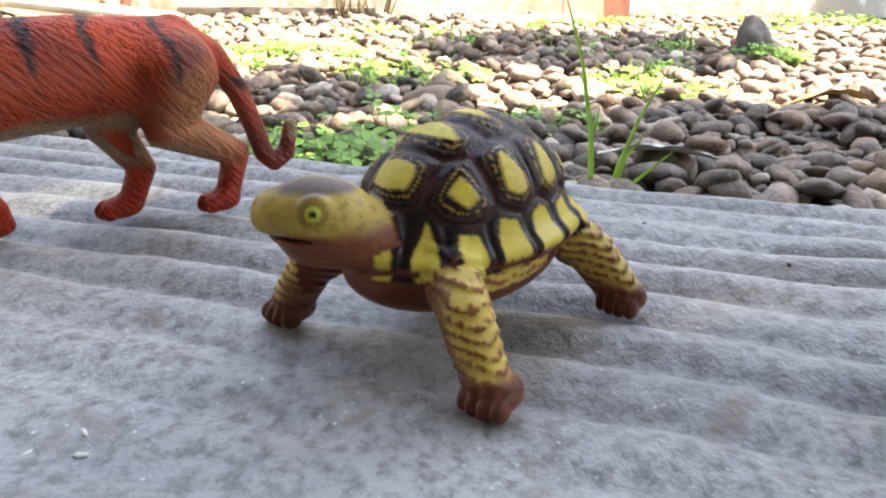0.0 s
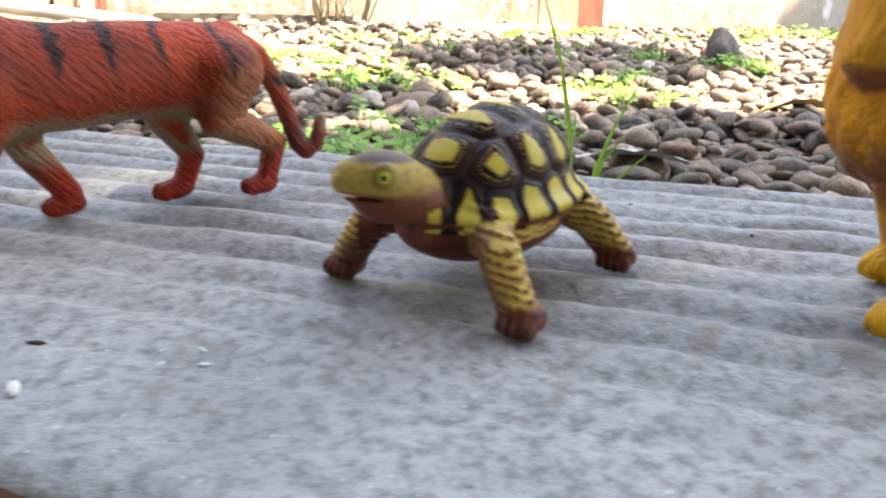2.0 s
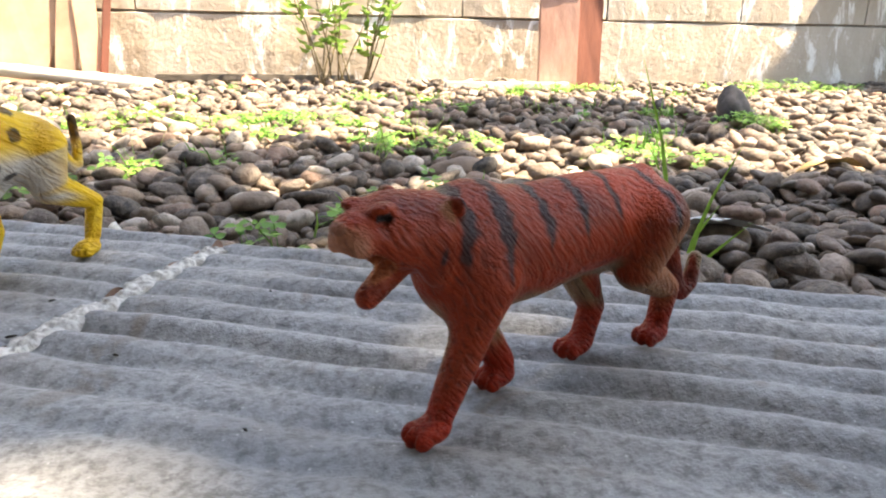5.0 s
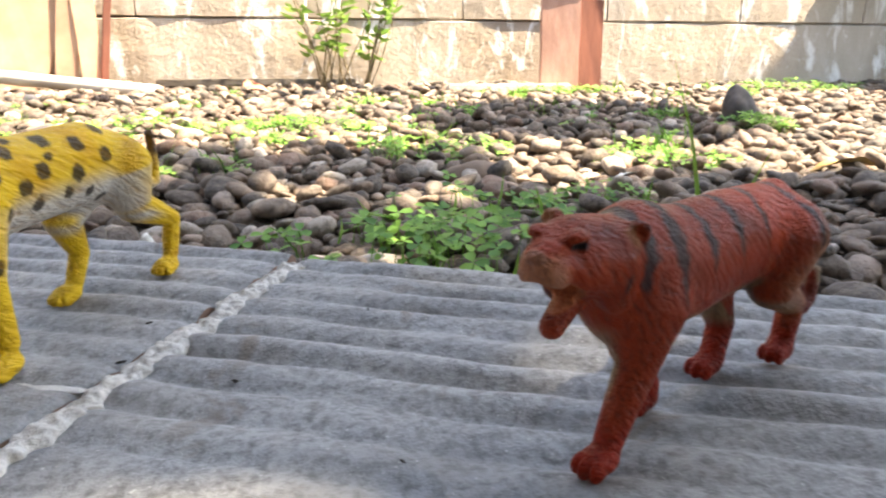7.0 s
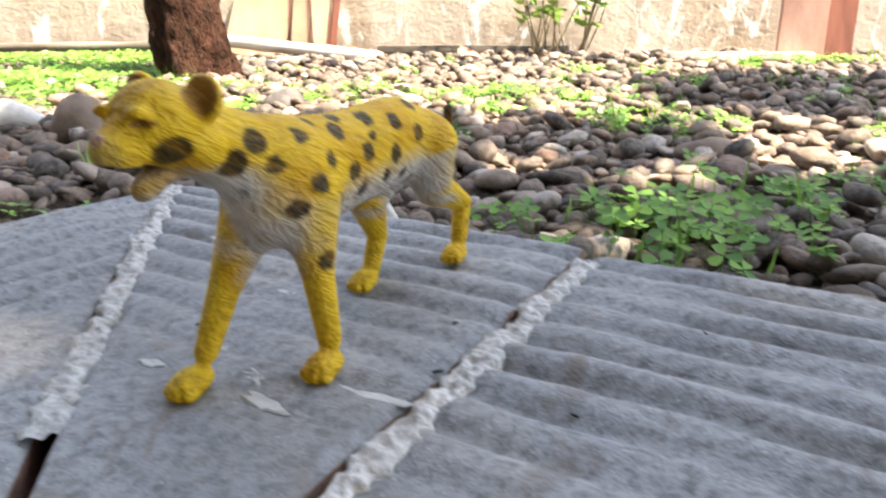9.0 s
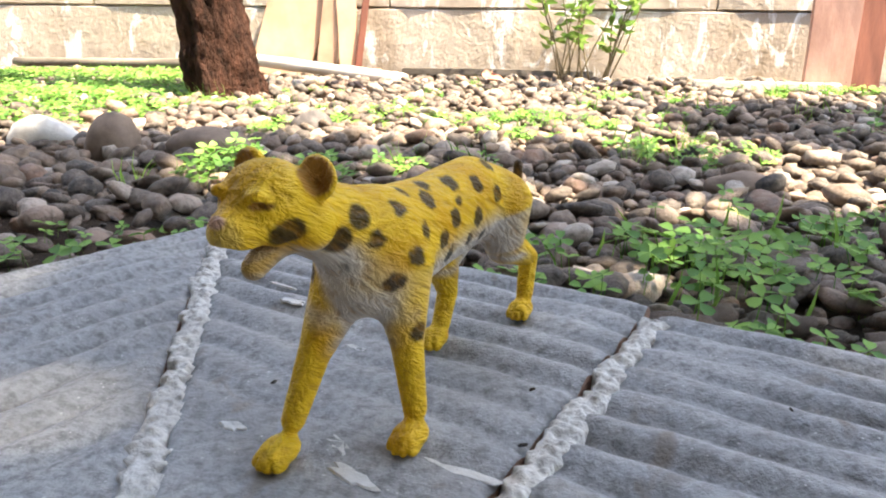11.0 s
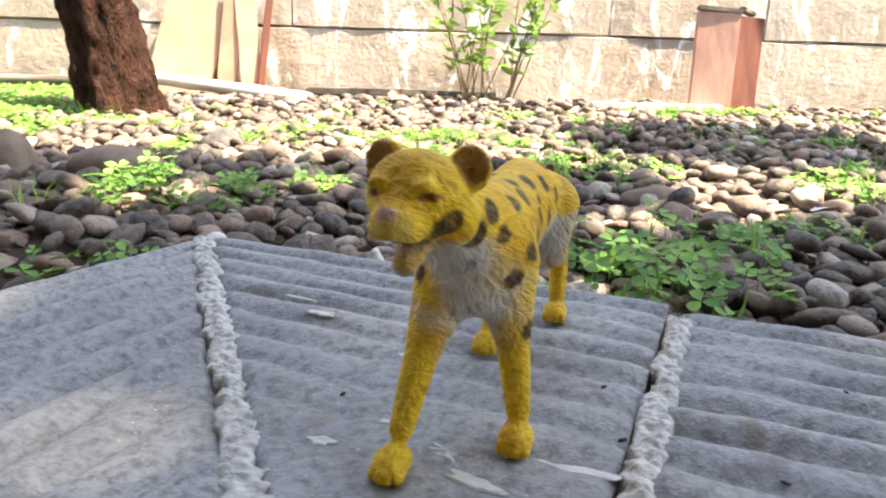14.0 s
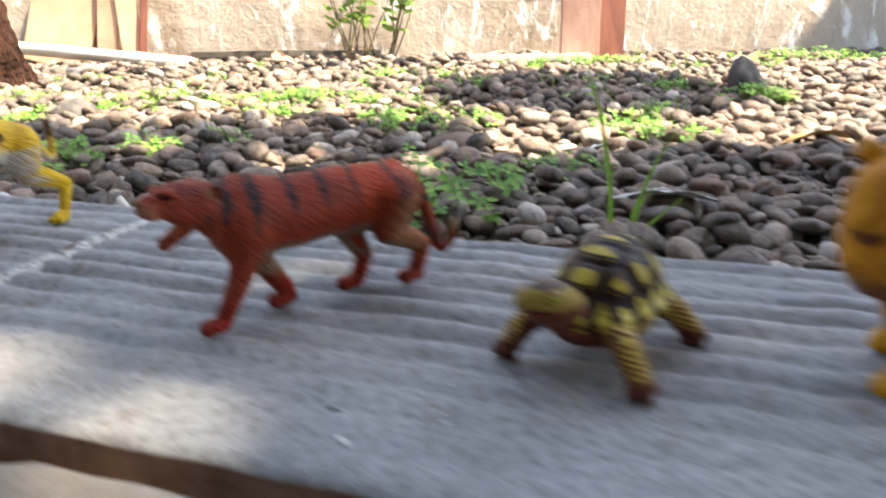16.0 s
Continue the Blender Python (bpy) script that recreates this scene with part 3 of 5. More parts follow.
def tiger_pigment(V, N):
    V = np.where((V[:, 0] > 84)[:, None] & (V[:, 2] > 34)[:, None], turned(V, (116, 0, 56.8), (110, 4.4, 54.2), 12, 0.92), V)
    w = wobble3(V, 0.22)
    orange, deep, pale = (0.25, 0.03, 0.009), (0.26, 0.016, 0.004), (0.22, 0.14, 0.075)
    c = lerp(orange, (0.115, 0.018, 0.008), step01(wobble3(V, 0.12, 4), 0, 1))
    c = lerp(c, deep, step01(17 - V[:, 2] + 3 * w, 0, 8))
    low = step01(34 - V[:, 2] + 2.5 * w, 0, 7) * step01(V[:, 2], 13, 20)
    inner = step01(-N[:, 1] * np.sign(V[:, 1]), 0.1, 0.6)
    under = step01(-N[:, 2], 0.25, 0.75)
    c = lerp(c, pale, np.clip(low * np.maximum(inner, under), 0, 1) * 0.95)
    far_leg = step01(-V[:, 1], 1, 3) * step01(36 - V[:, 2], 0, 6) * step01(V[:, 2], 14, 22)
    c = lerp(c, pale, far_leg * 0.6)
    haunch = step01(16 - np.hypot(V[:, 0] - 2, (V[:, 2] - 26) * 0.75) + 3 * w, 0, 9)
    c = lerp(c, (0.34, 0.16, 0.07), haunch * 0.6)
    muzzle = step01(V[:, 0], 108.5, 113) * step01(N[:, 2], 0.75, 0.1)
    c = lerp(c, (0.36, 0.17, 0.1), muzzle * 0.7)
    c = lerp(c, (0.28, 0.12, 0.06), step01(4.5 - np.hypot(V[:, 0] - 89, V[:, 2] - 58.5) + 0 * w, 0, 2) * step01(np.abs(V[:, 1]), 8.5, 10) * 0.85)
    mouth = step01(1.15 - np.sqrt(((V[:, 0] - 110) / 12) ** 2 + (V[:, 1] / 6.5) ** 2 + ((V[:, 2] - 46.6) / 4.3) ** 2), 0, 0.12)
    c = lerp(c, (0.38, 0.11, 0.05), mouth)
    teeth = step01(1.4 - np.sqrt(((V[:, 0] - 112.5) / 1.1) ** 2 + ((np.abs(V[:, 1]) - 2.4) / 1.1) ** 2 + ((V[:, 2] - 49) / 2.3) ** 2), 0, 0.2)
    c = lerp(c, (0.36, 0.24, 0.14), teeth * 0.6)
    black = np.array((0.009, 0.007, 0.008))
    side = np.abs(V[:, 1])
    for x, lean, width, down in ((80, 0.02, 2.6, 41), (69, 0.0, 2.6, 38), (54, -0.06, 2.2, 41), (40.5, -0.08, 2.2, 42), (27, -0.12, 2.0, 43), (10, -0.2, 1.8, 40)):
        line = x + lean * (58 - V[:, 2]) + 1.2 * w
        taper = width * (0.35 + 0.65 * step01(V[:, 2], down - 3, down + 9)) * (1 + 0.45 * wobble3(V, 0.7, x))
        body = (V[:, 0] > -4) & (V[:, 2] > 34)
        s = step01(taper - np.abs(V[:, 0] - line), -0.3, 1.3) * step01(V[:, 2] + 1.5 * w, down - 4, down + 3) * body
        c = lerp(c, black, s * 0.92)
    for z in (39, 31):
        on_tail = (V[:, 0] < -5.5) & (V[:, 0] > -16) & (side < 4.8)
        c = lerp(c, black, step01(1.9 - np.abs(V[:, 2] - z - 0.5 * V[:, 0] * 0.3), 0, 0.8) * on_tail * step01(V[:, 2], 30, 34) * 0.9 * step01(-N[:, 0] + N[:, 2], -0.6, 0))
    cheek = step01(1.0 - np.hypot((V[:, 0] - 92.5) / 1.4, (V[:, 2] - 47.5) / 3.6), 0, 0.6) * (side > 5)
    c = lerp(c, black, cheek * 0.9)
    eye = step01(1.0 - np.hypot((V[:, 0] - 106) / 2.2, (V[:, 2] - 58.2) / 1.4), 0, 0.25) * (side > 3)
    c = lerp(c, black, eye)
    nose = step01(1.2 - np.sqrt(((V[:, 0] - 115) / 1.8) ** 2 + (V[:, 1] / 2.4) ** 2 + ((V[:, 2] - 56.8) / 1.5) ** 2), 0, 0.2)
    c = lerp(c, (0.2, 0.08, 0.05), nose)
    tip = step01(-V[:, 0] + 0 * w, 26, 27.5) * step01(V[:, 2], 18, 21)
    return lerp(c, (0.26, 0.2, 0.12), tip * 0.8)


def leopard_solid(P):
    Q = P * np.array([1, 1.22, 1])
    S = P.copy()
    S[..., 1] = np.abs(S[..., 1])
    torso = blend(chain(Q, [(94, 0, 51), (66, 0, 51), (34, 0, 52), (12, 0, 47.5)], [16.2, 14.6, 14.8, 12.6]), ellipsoid(P, (99, 0, 50), (13, 11, 14.5)), 5)
    body = blend(torso, rcone(P, (98, 0, 56), (122, -4.5, 66.5), 11.5, 8.6), 5)
    W, P = P, turned(P, (144.5, 0, 69), (144, -6.4, 68.6), -4, 0.85)
    S = P.copy()
    S[..., 1] = np.abs(S[..., 1])
    head = blend(ellipsoid(P, (127.5, 0, 71), (11.5, 12.4, 11)), rcone(P, (133, 0, 68), (140, 0, 66.4), 8.6, 5.8), 2.5)
    head = blend(head, ellipsoid(S, (139.4, 3, 65), (4.4, 3.4, 3.6)), 1.6)
    head = blend(head, ellipsoid(S, (122, 9.5, 64.5), (6, 4, 6)), 3)
    head = carve(head, ellipsoid(P, (139, 0, 60.6), (12, 6, 3.0)), 1.0)
    head = blend(head, ellipsoid(S, (137.2, 5.6, 75), (2.6, 2.8, 1.7)), 1.2)
    head = carve(head, ellipsoid(S, (138, 6.8, 72.4), (2.0, 2.0, 1.3)), 0.5)
    head = blend(head, rcone(P, (125, 0, 60.5), (134, 0, 55.5), 4.2, 3.2), 1.6)
    head = blend(head, ellipsoid(P, (144, 0, 69.2), (1.8, 2.6, 1.8)), 0.8)
    ear = ellipsoid(S, (121.5, 11, 77.3), (3.2, 5.5, 5.9))
    ear = carve(ear, ellipsoid(S, (124.2, 12.0, 78.0), (3.0, 4.2, 4.4)), 0.6)
    head = blend(head, ear, 1.2) * 0.85
    P = W
    body = blend(body, head, 3.5)
    legs = [
        ([(94, 6.5, 47), (97, 10.5, 27), (97, 12.8, 9)], [9, 4.4, 3.3], (101.5, 13.4)),
        ([(98, -6.5, 46), (109, -10.5, 25), (116, -12.8, 9)], [9, 4.3, 3.2], (122.5, -13)),
        ([(20, 6, 48), (17, 8, 33), (-8, 9.6, 22), (-3, 10.4, 8)], [12.5, 7.2, 3.7, 3.3], (2.5, 10.6)),
        ([(27, -6, 47), (38, -7.6, 31), (31, -7.8, 17), (36, -7.8, 7)], [12, 6.6, 3.7, 3.3], (42, -8)),
    ]
    for points, radii, (fx, fy) in legs:
        body = blend(body, chain(P, points, radii), 4)
        paw = ellipsoid(P, (fx - 0.5, fy, 3.3), (6.6, 4.7, 3.6))
        for t in (-3.6, -1.2, 1.2, 3.6):
            paw = blend(paw, ellipsoid(P, (fx + 4.6 - abs(t) * 0.5, fy + t * 0.88, 2.3), (3.4, 1.25, 2.3)), 0.25)
        body = blend(body, paw, 2)
    tail = chain(P, [(5, 0, 52), (-2, 1, 43), (-7, 2, 37), (-10, 2.6, 37.5), (-10.5, 3, 45), (-8.5, 3.4, 58)], [4, 3.0, 2.5, 2.3, 2.1, 1.9])
    body = blend(body, tail, 2.5)
    return np.maximum(body, -P[..., 2])


def leopard_pigment(V, N):
    body_at = V
    V = np.where((V[:, 0] > 121)[:, None] & (V[:, 2] > 54)[:, None], turned(V, (144.5, 0, 69), (144, -6.4, 68.6), -4, 0.85), V)
    w = wobble3(V, 0.2)
    yellow, gold, grey = (0.68, 0.41, 0.022), (0.56, 0.29, 0.01), (0.48, 0.42, 0.35)
    c = lerp(yellow, gold, step01(wobble3(V, 0.13, 2), -0.2, 1))
    side = np.abs(V[:, 1])
    under = step01(-N[:, 2], -0.1, 0.5) * step01(V[:, 2], 24, 30) * step01(V[:, 2], 62, 56)
    c = lerp(c, grey, under)
    belly = step01(42 - V[:, 2] + 2.5 * w, 0, 6) * step01(V[:, 2], 32, 40) * step01(V[:, 0], -20, 5)
    c = lerp(c, grey, belly * 0.75 * np.clip(step01(10.5 - side, 0, 4) + step01(N[:, 0], 0.1, 0.6) * step01(V[:, 2], 30, 36), 0, 1))
    inner = step01(-N[:, 1] * np.sign(V[:, 1]), 0.0, 0.6) * step01(V[:, 2], 30, 40) * step01(50 - V[:, 2], 0, 5)
    c = lerp(c, grey, inner * 0.6)
    chest = step01(V[:, 0], 108, 114) * step01(57 - V[:, 2] + 2 * w, 0, 4) * step01(V[:, 2], 31, 37) * step01(N[:, 0], 0.1, 0.5)
    c = lerp(c, grey, chest * 0.9)
    c = lerp(c, (0.6, 0.4, 0.09), step01(V[:, 0], 139, 144) * step01(N[:, 0], 0.3, 0.8) * 0.8)
    black = np.array((0.014, 0.008, 0.005))
    for x, z, r in ((110, 58.5, 2.3), (98, 52, 2.4), (88.5, 45.5, 2.3), (69, 55, 2.5), (53, 52, 2.5), (79, 51.5, 2.2), (90.5, 56.5, 2.0), (73, 45.5, 2.1), (36, 39.5, 2.2), (36, 56, 2.3), (48, 61, 2.5),
                    (62, 64, 2.5), (81, 62.5, 2.3), (99, 63.5, 2.3), (105, 46.5, 2.2), (20, 53, 2.2), (22, 44, 1.8), (32, 64.5, 2.3), (76, 65.5, 1.9), (58, 46, 1.8), (46, 44, 1.7), (90, 65.5, 1.8), (9, 44, 1.8), (64, 59, 1.5)):
        y = 12.2 * math.sqrt(max(0.0, 1 - ((z - 51) / 15.6) ** 2))
        d = np.sqrt(((body_at[:, 0] - x) / 1.15) ** 2 + (np.abs(body_at[:, 1]) - y) ** 2 * 0.6 + (body_at[:, 2] - z) ** 2)
        c = lerp(c, black, step01(1.25 * r + 0.6 * wobble3(body_at, 0.9, x) - d, -0.4, 0.5) * (body_at[:, 0] < 118) * 0.93)
    for x, y, z, r in ((119, 5, 60, 3.6), (113, 9, 65, 3.6), (116.5, 6, 51.3, 3.6), (98, 14, 32, 2.8), (113, -12, 64, 3.4), (118, -8, 58, 3.4), (8, 14, 36, 2.8), (118, -2, 48, 1.5)):
        d = np.sqrt((body_at[:, 0] - x) ** 2 + ((body_at[:, 1] - y) * 0.7) ** 2 + (body_at[:, 2] - z) ** 2)
        c = lerp(c, black, step01(r + 0.5 * w - d, -0.4, 0.6) * 0.93)
    d = np.sqrt(((V[:, 0] - 131.5) / 1.15) ** 2 + ((side - 10.5) * 0.5) ** 2 + (V[:, 2] - 65.5) ** 2)
    c = lerp(c, black, step01(4.0 + 0.5 * w - d, -0.3, 0.7) * (body_at[:, 0] > 121) * 0.93)
    ear = step01(1.0 - np.sqrt(((V[:, 0] - 124) / 3.6) ** 2 + ((side - 12.2) / 4.9) ** 2 + ((V[:, 2] - 78.4) / 5.1) ** 2), -0.08, 0.05)
    c = lerp(c, (0.38, 0.19, 0.05), ear * (V[:, 0] > 119.5))
    eye = step01(1.0 - np.hypot((V[:, 0] - 137.4) / 2.8, (V[:, 2] - 72.5) / 1.3), 0, 0.3) * (side > 4.5)
    c = lerp(c, (0.16, 0.06, 0.02), eye * 0.9)
    mouth = step01(1.12 - np.sqrt(((V[:, 0] - 139) / 12) ** 2 + (V[:, 1] / 6) ** 2 + ((V[:, 2] - 60.6) / 3.0) ** 2), 0, 0.12)
    c = lerp(c, (0.26, 0.16, 0.09), mouth)
    jaw = step01(61 - V[:, 2], 0, 2) * step01(V[:, 0], 124, 128) * step01(V[:, 2], 50, 51)
    c = lerp(c, (0.38, 0.24, 0.09), jaw * 0.7)
    nose = step01(1.3 - np.sqrt(((V[:, 0] - 144.8) / 1.8) ** 2 + (V[:, 1] / 2.3) ** 2 + ((V[:, 2] - 69.4) / 1.5) ** 2), 0, 0.3)
    c = lerp(c, (0.5, 0.3, 0.22), nose)
    tail = (V[:, 0] < -4) & (V[:, 2] > 36)
    return lerp(c, (0.05, 0.03, 0.02), step01(V[:, 2] + w, 47, 51) * tail * 0.95)


def tortoise_solid(P):
    S = P.copy()
    S[..., 1] = np.abs(S[..., 1])
    dome = ellipsoid(P, DOME[0], DOME[1])
    rim = ellipsoid(P, RIM[0], RIM[1])
    shell = np.maximum(blend(dome, rim, 3.0), 17.5 - P[..., 2])
    body = blend(shell, ellipsoid(P, (-25, 0, 16), (26, 18, 9.5)), 1.0)
    neck = chain(P, [(-8, 0, 21), (-1, -2.5, 24.5), (5, -6, 28.5)], [7.5, 6.5, 5.4])
    W, P = P, turned(P, (15, 0, 32), (4.5, -5.5, 29.8), -42, 0.92)
    S = P.copy()
    S[..., 1] = np.abs(S[..., 1])
    head = blend(ellipsoid(P, (15, 0, 30.6), (9.2, 7.6, 6.8)), rcone(P, (18, 0, 31.2), (22.8, 0, 31.2), 5.6, 4.7), 2.5)
    head = blend(head, ellipsoid(P, (13.5, 0, 25.6), (9.0, 6.6, 4.8)), 2)
    head = carve(head, ellipsoid(P, (21, 0, 27.9), (8, 8, 0.75)), 0.5)
    head = blend(head, ellipsoid(S, (16, 6.0, 33.2), (3.3, 1.6, 2.9)), 0.8)
    head = blend(head, ellipsoid(S, (16.3, 6.9, 33.2), (1.9, 1.1, 1.8)), 0.3)
    head = carve(head, ellipsoid(S, (27, 1.7, 33.4), (1.0, 0.9, 0.8)), 0.3)
    P = W
    body = blend(body, blend(neck, head, 2.0), 2)
    rings = 0.34 * np.sin(P[..., 2] * 3.2 + 1.3 * np.sin(P[..., 0] * 1.1 + 0.4 * P[..., 1]) + 0.6 * P[..., 1])
    for points, radii, (fx, fy), turn in (([(-10, 9, 20), (-4, 18, 15), (-2.5, 23.5, 6)], [5, 4.5, 4.0], (-3.5, 25), 1.0), ([(-42, 10, 19), (-48, 18, 12.5), (-50, 24, 5)], [5.6, 4.9, 4.3], (-51, 25), 1.0)):
        for flip in (1, -1):
            p = [(x, y * flip, z) for x, y, z in points]
            leg = chain(P, p, radii) + rings
            foot = ellipsoid(P, (fx, fy * flip, 3.4), (4.6, 4.8, 3.5))
            for t in (-3.2, -1.1, 1.1, 3.2):
                foot = blend(foot, ellipsoid(P, (fx + 4.0 - abs(t) * 0.3, fy * flip + t, 2.3), (2.6, 1.35, 2.3)), 0.35)
            body = blend(body, blend(leg, foot, 1.2), 1.5)
    body = blend(body, rcone(P, (-50, 0, 15), (-58, 0, 10), 3, 1.2), 2)
    return np.maximum(body, -P[..., 2])


DOME = ((-28, 0, 20), (26, 17, 21))
RIM = ((-28, 0, 20.5), (29, 20, 4.2))


def scutes():
    """Centres of the shell's plates: along the spine, down both flanks, round the rim."""
    out = []
    for x in (-8, -18, -28, -38, -48):
        s = (x + 28) / 26
        out.append((x, 0.0, 20 + 21 * math.sqrt(max(0.0, 1 - s * s)), 0))
    for x in (-12.5, -23, -33.5, -44):
        for side in (1, -1):
            s = (x + 28) / 26
            r = math.sqrt(max(0.0, 1 - s * s))
            out.append((x, side * 17 * r * math.sin(radians(56)), 20 + 21 * r * math.cos(radians(56)), 1))
    for k in range(18):
        a = 2 * math.pi * (k + 0.5) / 18
        out.append((-28 + 27.5 * math.cos(a), 18.6 * math.sin(a), 21, 2))
    return np.array(out)


def tortoise_shell(V):
    """Border distance and plate kind of every shell vertex."""
    C = scutes()
    d = np.linalg.norm(V[:, None, :] - C[None, :, :3], axis=2) - np.where(C[:, 3] == 2, 2.0, 0.0)
    order = np.argsort(d, axis=1)
    rows = np.arange(len(V))
    border = d[rows, order[:, 1]] - d[rows, order[:, 0]]
    return border, C[order[:, 0], 3], order[:, 0]


def tortoise_mesh():
    verts, faces = skin(tortoise_solid, (-66, -36, -1), (30, 36, 46), 0.55)
    normals = vertex_normals(verts, faces)
    d = ellipsoid(verts, DOME[0], DOME[1])
    rim = ellipsoid(verts, RIM[0], RIM[1])
    on_shell = (np.minimum(np.abs(d), np.abs(rim)) < 1.3) & (verts[:, 2] > 17.6) & (verts[:, 0] < 1.5)
    border, kind, plate = tortoise_shell(verts)
    terrace = np.floor(np.clip(border, 0, 7) / 1.9) * 0.34 + 0.3 * step01(border, 0, 1.2)
    flat = np.where(kind == 2, 0.45 * step01(border, 0, 1.6), terrace)
    verts = verts + normals * (flat * on_shell)[:, None]
    w = wobble3(verts, 0.35)
    brown, yellow, dark = (0.085, 0.02, 0.011), (0.46, 0.36, 0.055), (0.012, 0.006, 0.006)
    c = lerp(brown, (0.17, 0.05, 0.026), step01(w, -0.5, 1))
    sub = lerp(dark, (0.06, 0.022, 0.016), step01(np.sin(border * 3.3), 0.2, 1) * 0.8)
    size = np.where(kind == 0, 6.6, 6.1)
    sub = lerp(sub, yellow, step01(border + 0.5 * w, size - 0.5, size + 0.2))
    sub = lerp(sub, (0.36, 0.24, 0.05), step01(np.sin(border * 3.3), 0.6, 1) * step01(border, 2.6, 3.4) * 0.7)
    share = 3.1
    edge = lerp(dark, yellow, step01(border + 0.4 * w, share - 0.5, share + 0.2))
    c = lerp(c, np.where((kind == 2)[:, None], edge, sub), on_shell * step01(normals[:, 2], -0.4, -0.1))
    world = verts
    head_at = np.hypot(verts[:, 0] - 5, verts[:, 1] + 6)
    neck = (verts[:, 0] > -5) & (np.abs(verts[:, 1] + 4) < 14) & (verts[:, 2] > 20.5) & ~on_shell
    verts = turned(verts, (15, 0, 32), (4.5, -5.5, 29.8), -42, 0.92)
    skin_c = lerp((0.13, 0.04, 0.02), (0.33, 0.235, 0.055), step01(verts[:, 2] + 0.9 * w, 27.6, 30.4))
    skin_c = lerp(skin_c, (0.2, 0.07, 0.03), step01(wobble3(verts, 1.5, 3), 0.0, 0.7) * np.where(verts[:, 0] < 12, 0.6, 0.35))
    skin_c = lerp(skin_c, (0.06, 0.035, 0.045), step01(normals[:, 2] + 0.12 * w, 0.55, 0.85) * step01(verts[:, 2] + 0.5 * w, 34.8, 36.2) * 0.85)
    lips = step01(1.0 - np.abs(verts[:, 2] - 27.9) / 1.1, 0, 0.5) * (verts[:, 0] > 14)
    skin_c = lerp(skin_c, (0.13, 0.03, 0.02), lips * 0.9)
    side = np.abs(verts[:, 1])
    eye_r = np.hypot(verts[:, 0] - 16.3, verts[:, 2] - 33.2)
    look_side = side > 5.5
    skin_c = lerp(skin_c, (0.12, 0.07, 0.02), step01(3.0 - eye_r, 0, 0.6) * look_side * 0.6)
    skin_c = lerp(skin_c, (0.36, 0.4, 0.05), step01(1.6 - eye_r, 0, 0.4) * look_side)
    skin_c = lerp(skin_c, (0.01, 0.01, 0.008), step01(0.75 - eye_r, 0, 0.25) * look_side)
    c = lerp(c, skin_c, neck.astype(float))
    verts = world
    side = np.abs(verts[:, 1])
    limb = (side > 10.5) & (head_at > 13) & (verts[:, 2] < 21.5) & ~on_shell & (np.hypot((verts[:, 0] + 26) / 25, verts[:, 1] / 17) > 1.05)
    bands = 0.75 * np.sin(verts[:, 2] * 3.2 + 1.3 * np.sin(verts[:, 0] * 1.1 + 0.4 * verts[:, 1]) + 0.6 * verts[:, 1]) + 0.95 * wobble3(verts, 1.9, 2)
    leg = lerp((0.17, 0.055, 0.022), (0.44, 0.31, 0.07), step01(bands, -0.7, 0.1) * step01(verts[:, 2] + w, 5.5, 8.5))
    # leg skin that faces inward is toned dark brown
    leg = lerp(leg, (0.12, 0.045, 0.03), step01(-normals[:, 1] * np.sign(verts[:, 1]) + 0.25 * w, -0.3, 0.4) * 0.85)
    leg = lerp(leg, (0.07, 0.018, 0.012), step01(7.0 - verts[:, 2], 0, 2) * step01(np.sin(verts[:, 1] * 2.9), -1.3, 0.2))
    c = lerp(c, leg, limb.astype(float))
    return verts, faces, c


def lion_solid(P):
    Q = P * np.array([1, 1.25, 1])
    S = P.copy()
    S[..., 1] = np.abs(S[..., 1])
    body = chain(Q, [(88, 0, 48), (60, 0, 47), (14, 0, 48)], [17, 16, 14.5])
    mane = blend(ellipsoid(P, (96, 0, 56), (16, 17, 23)), ellipsoid(P, (104, 0, 46), (10, 12, 15)), 6)
    mane = mane + 0.5 * np.sin(P[..., 1] * 0.9 + P[..., 0] * 0.4) * np.sin(P[..., 2] * 0.35)
    body = blend(body, mane, 5)
    body = blend(body, ellipsoid(P, (108, 0, 64), (10, 9.5, 10)), 3)
    body = blend(body, rcone(P, (110, 0, 60), (114.5, 0, 57), 7.5, 6), 3)
    body = blend(body, ellipsoid(S, (104, 10, 75), (3, 4, 4)), 1.5)
    legs = [
        ([(88, 7, 46), (92, 9, 26), (95, 10, 9)], [9.5, 6.4, 5], (100, 10)),
        ([(86, -7, 46), (76, -9, 26), (66, -10, 9)], [9.5, 6.4, 5], (70, -10)),
        ([(18, 6, 46), (14, 8.5, 31), (-7, 9.8, 20), (-3, 10, 8)], [12.5, 8, 4.6, 4.3], (2, 10)),
        ([(22, -6, 46), (30, -8.5, 30), (24, -10, 17), (28, -10, 7)], [12, 7.4, 4.6, 4.3], (34, -10)),
    ]
    for points, radii, (fx, fy) in legs:
        body = blend(body, chain(P, points, radii), 4)
        paw = ellipsoid(P, (fx, fy, 4), (7.5, 6, 4.4))
        for t in (-3.6, -1.2, 1.2, 3.6):
            paw = blend(paw, ellipsoid(P, (fx + 5.4 - abs(t) * 0.35, fy + t, 3), (3, 1.4, 3)), 0.6)
        body = blend(body, paw, 2)
    body = blend(body, chain(P, [(2, 0, 54), (-12, 0, 42), (-16, 0, 24), (-22, 0, 16)], [4, 3, 2.6, 4]), 2.5)
    return np.maximum(body, -P[..., 2])


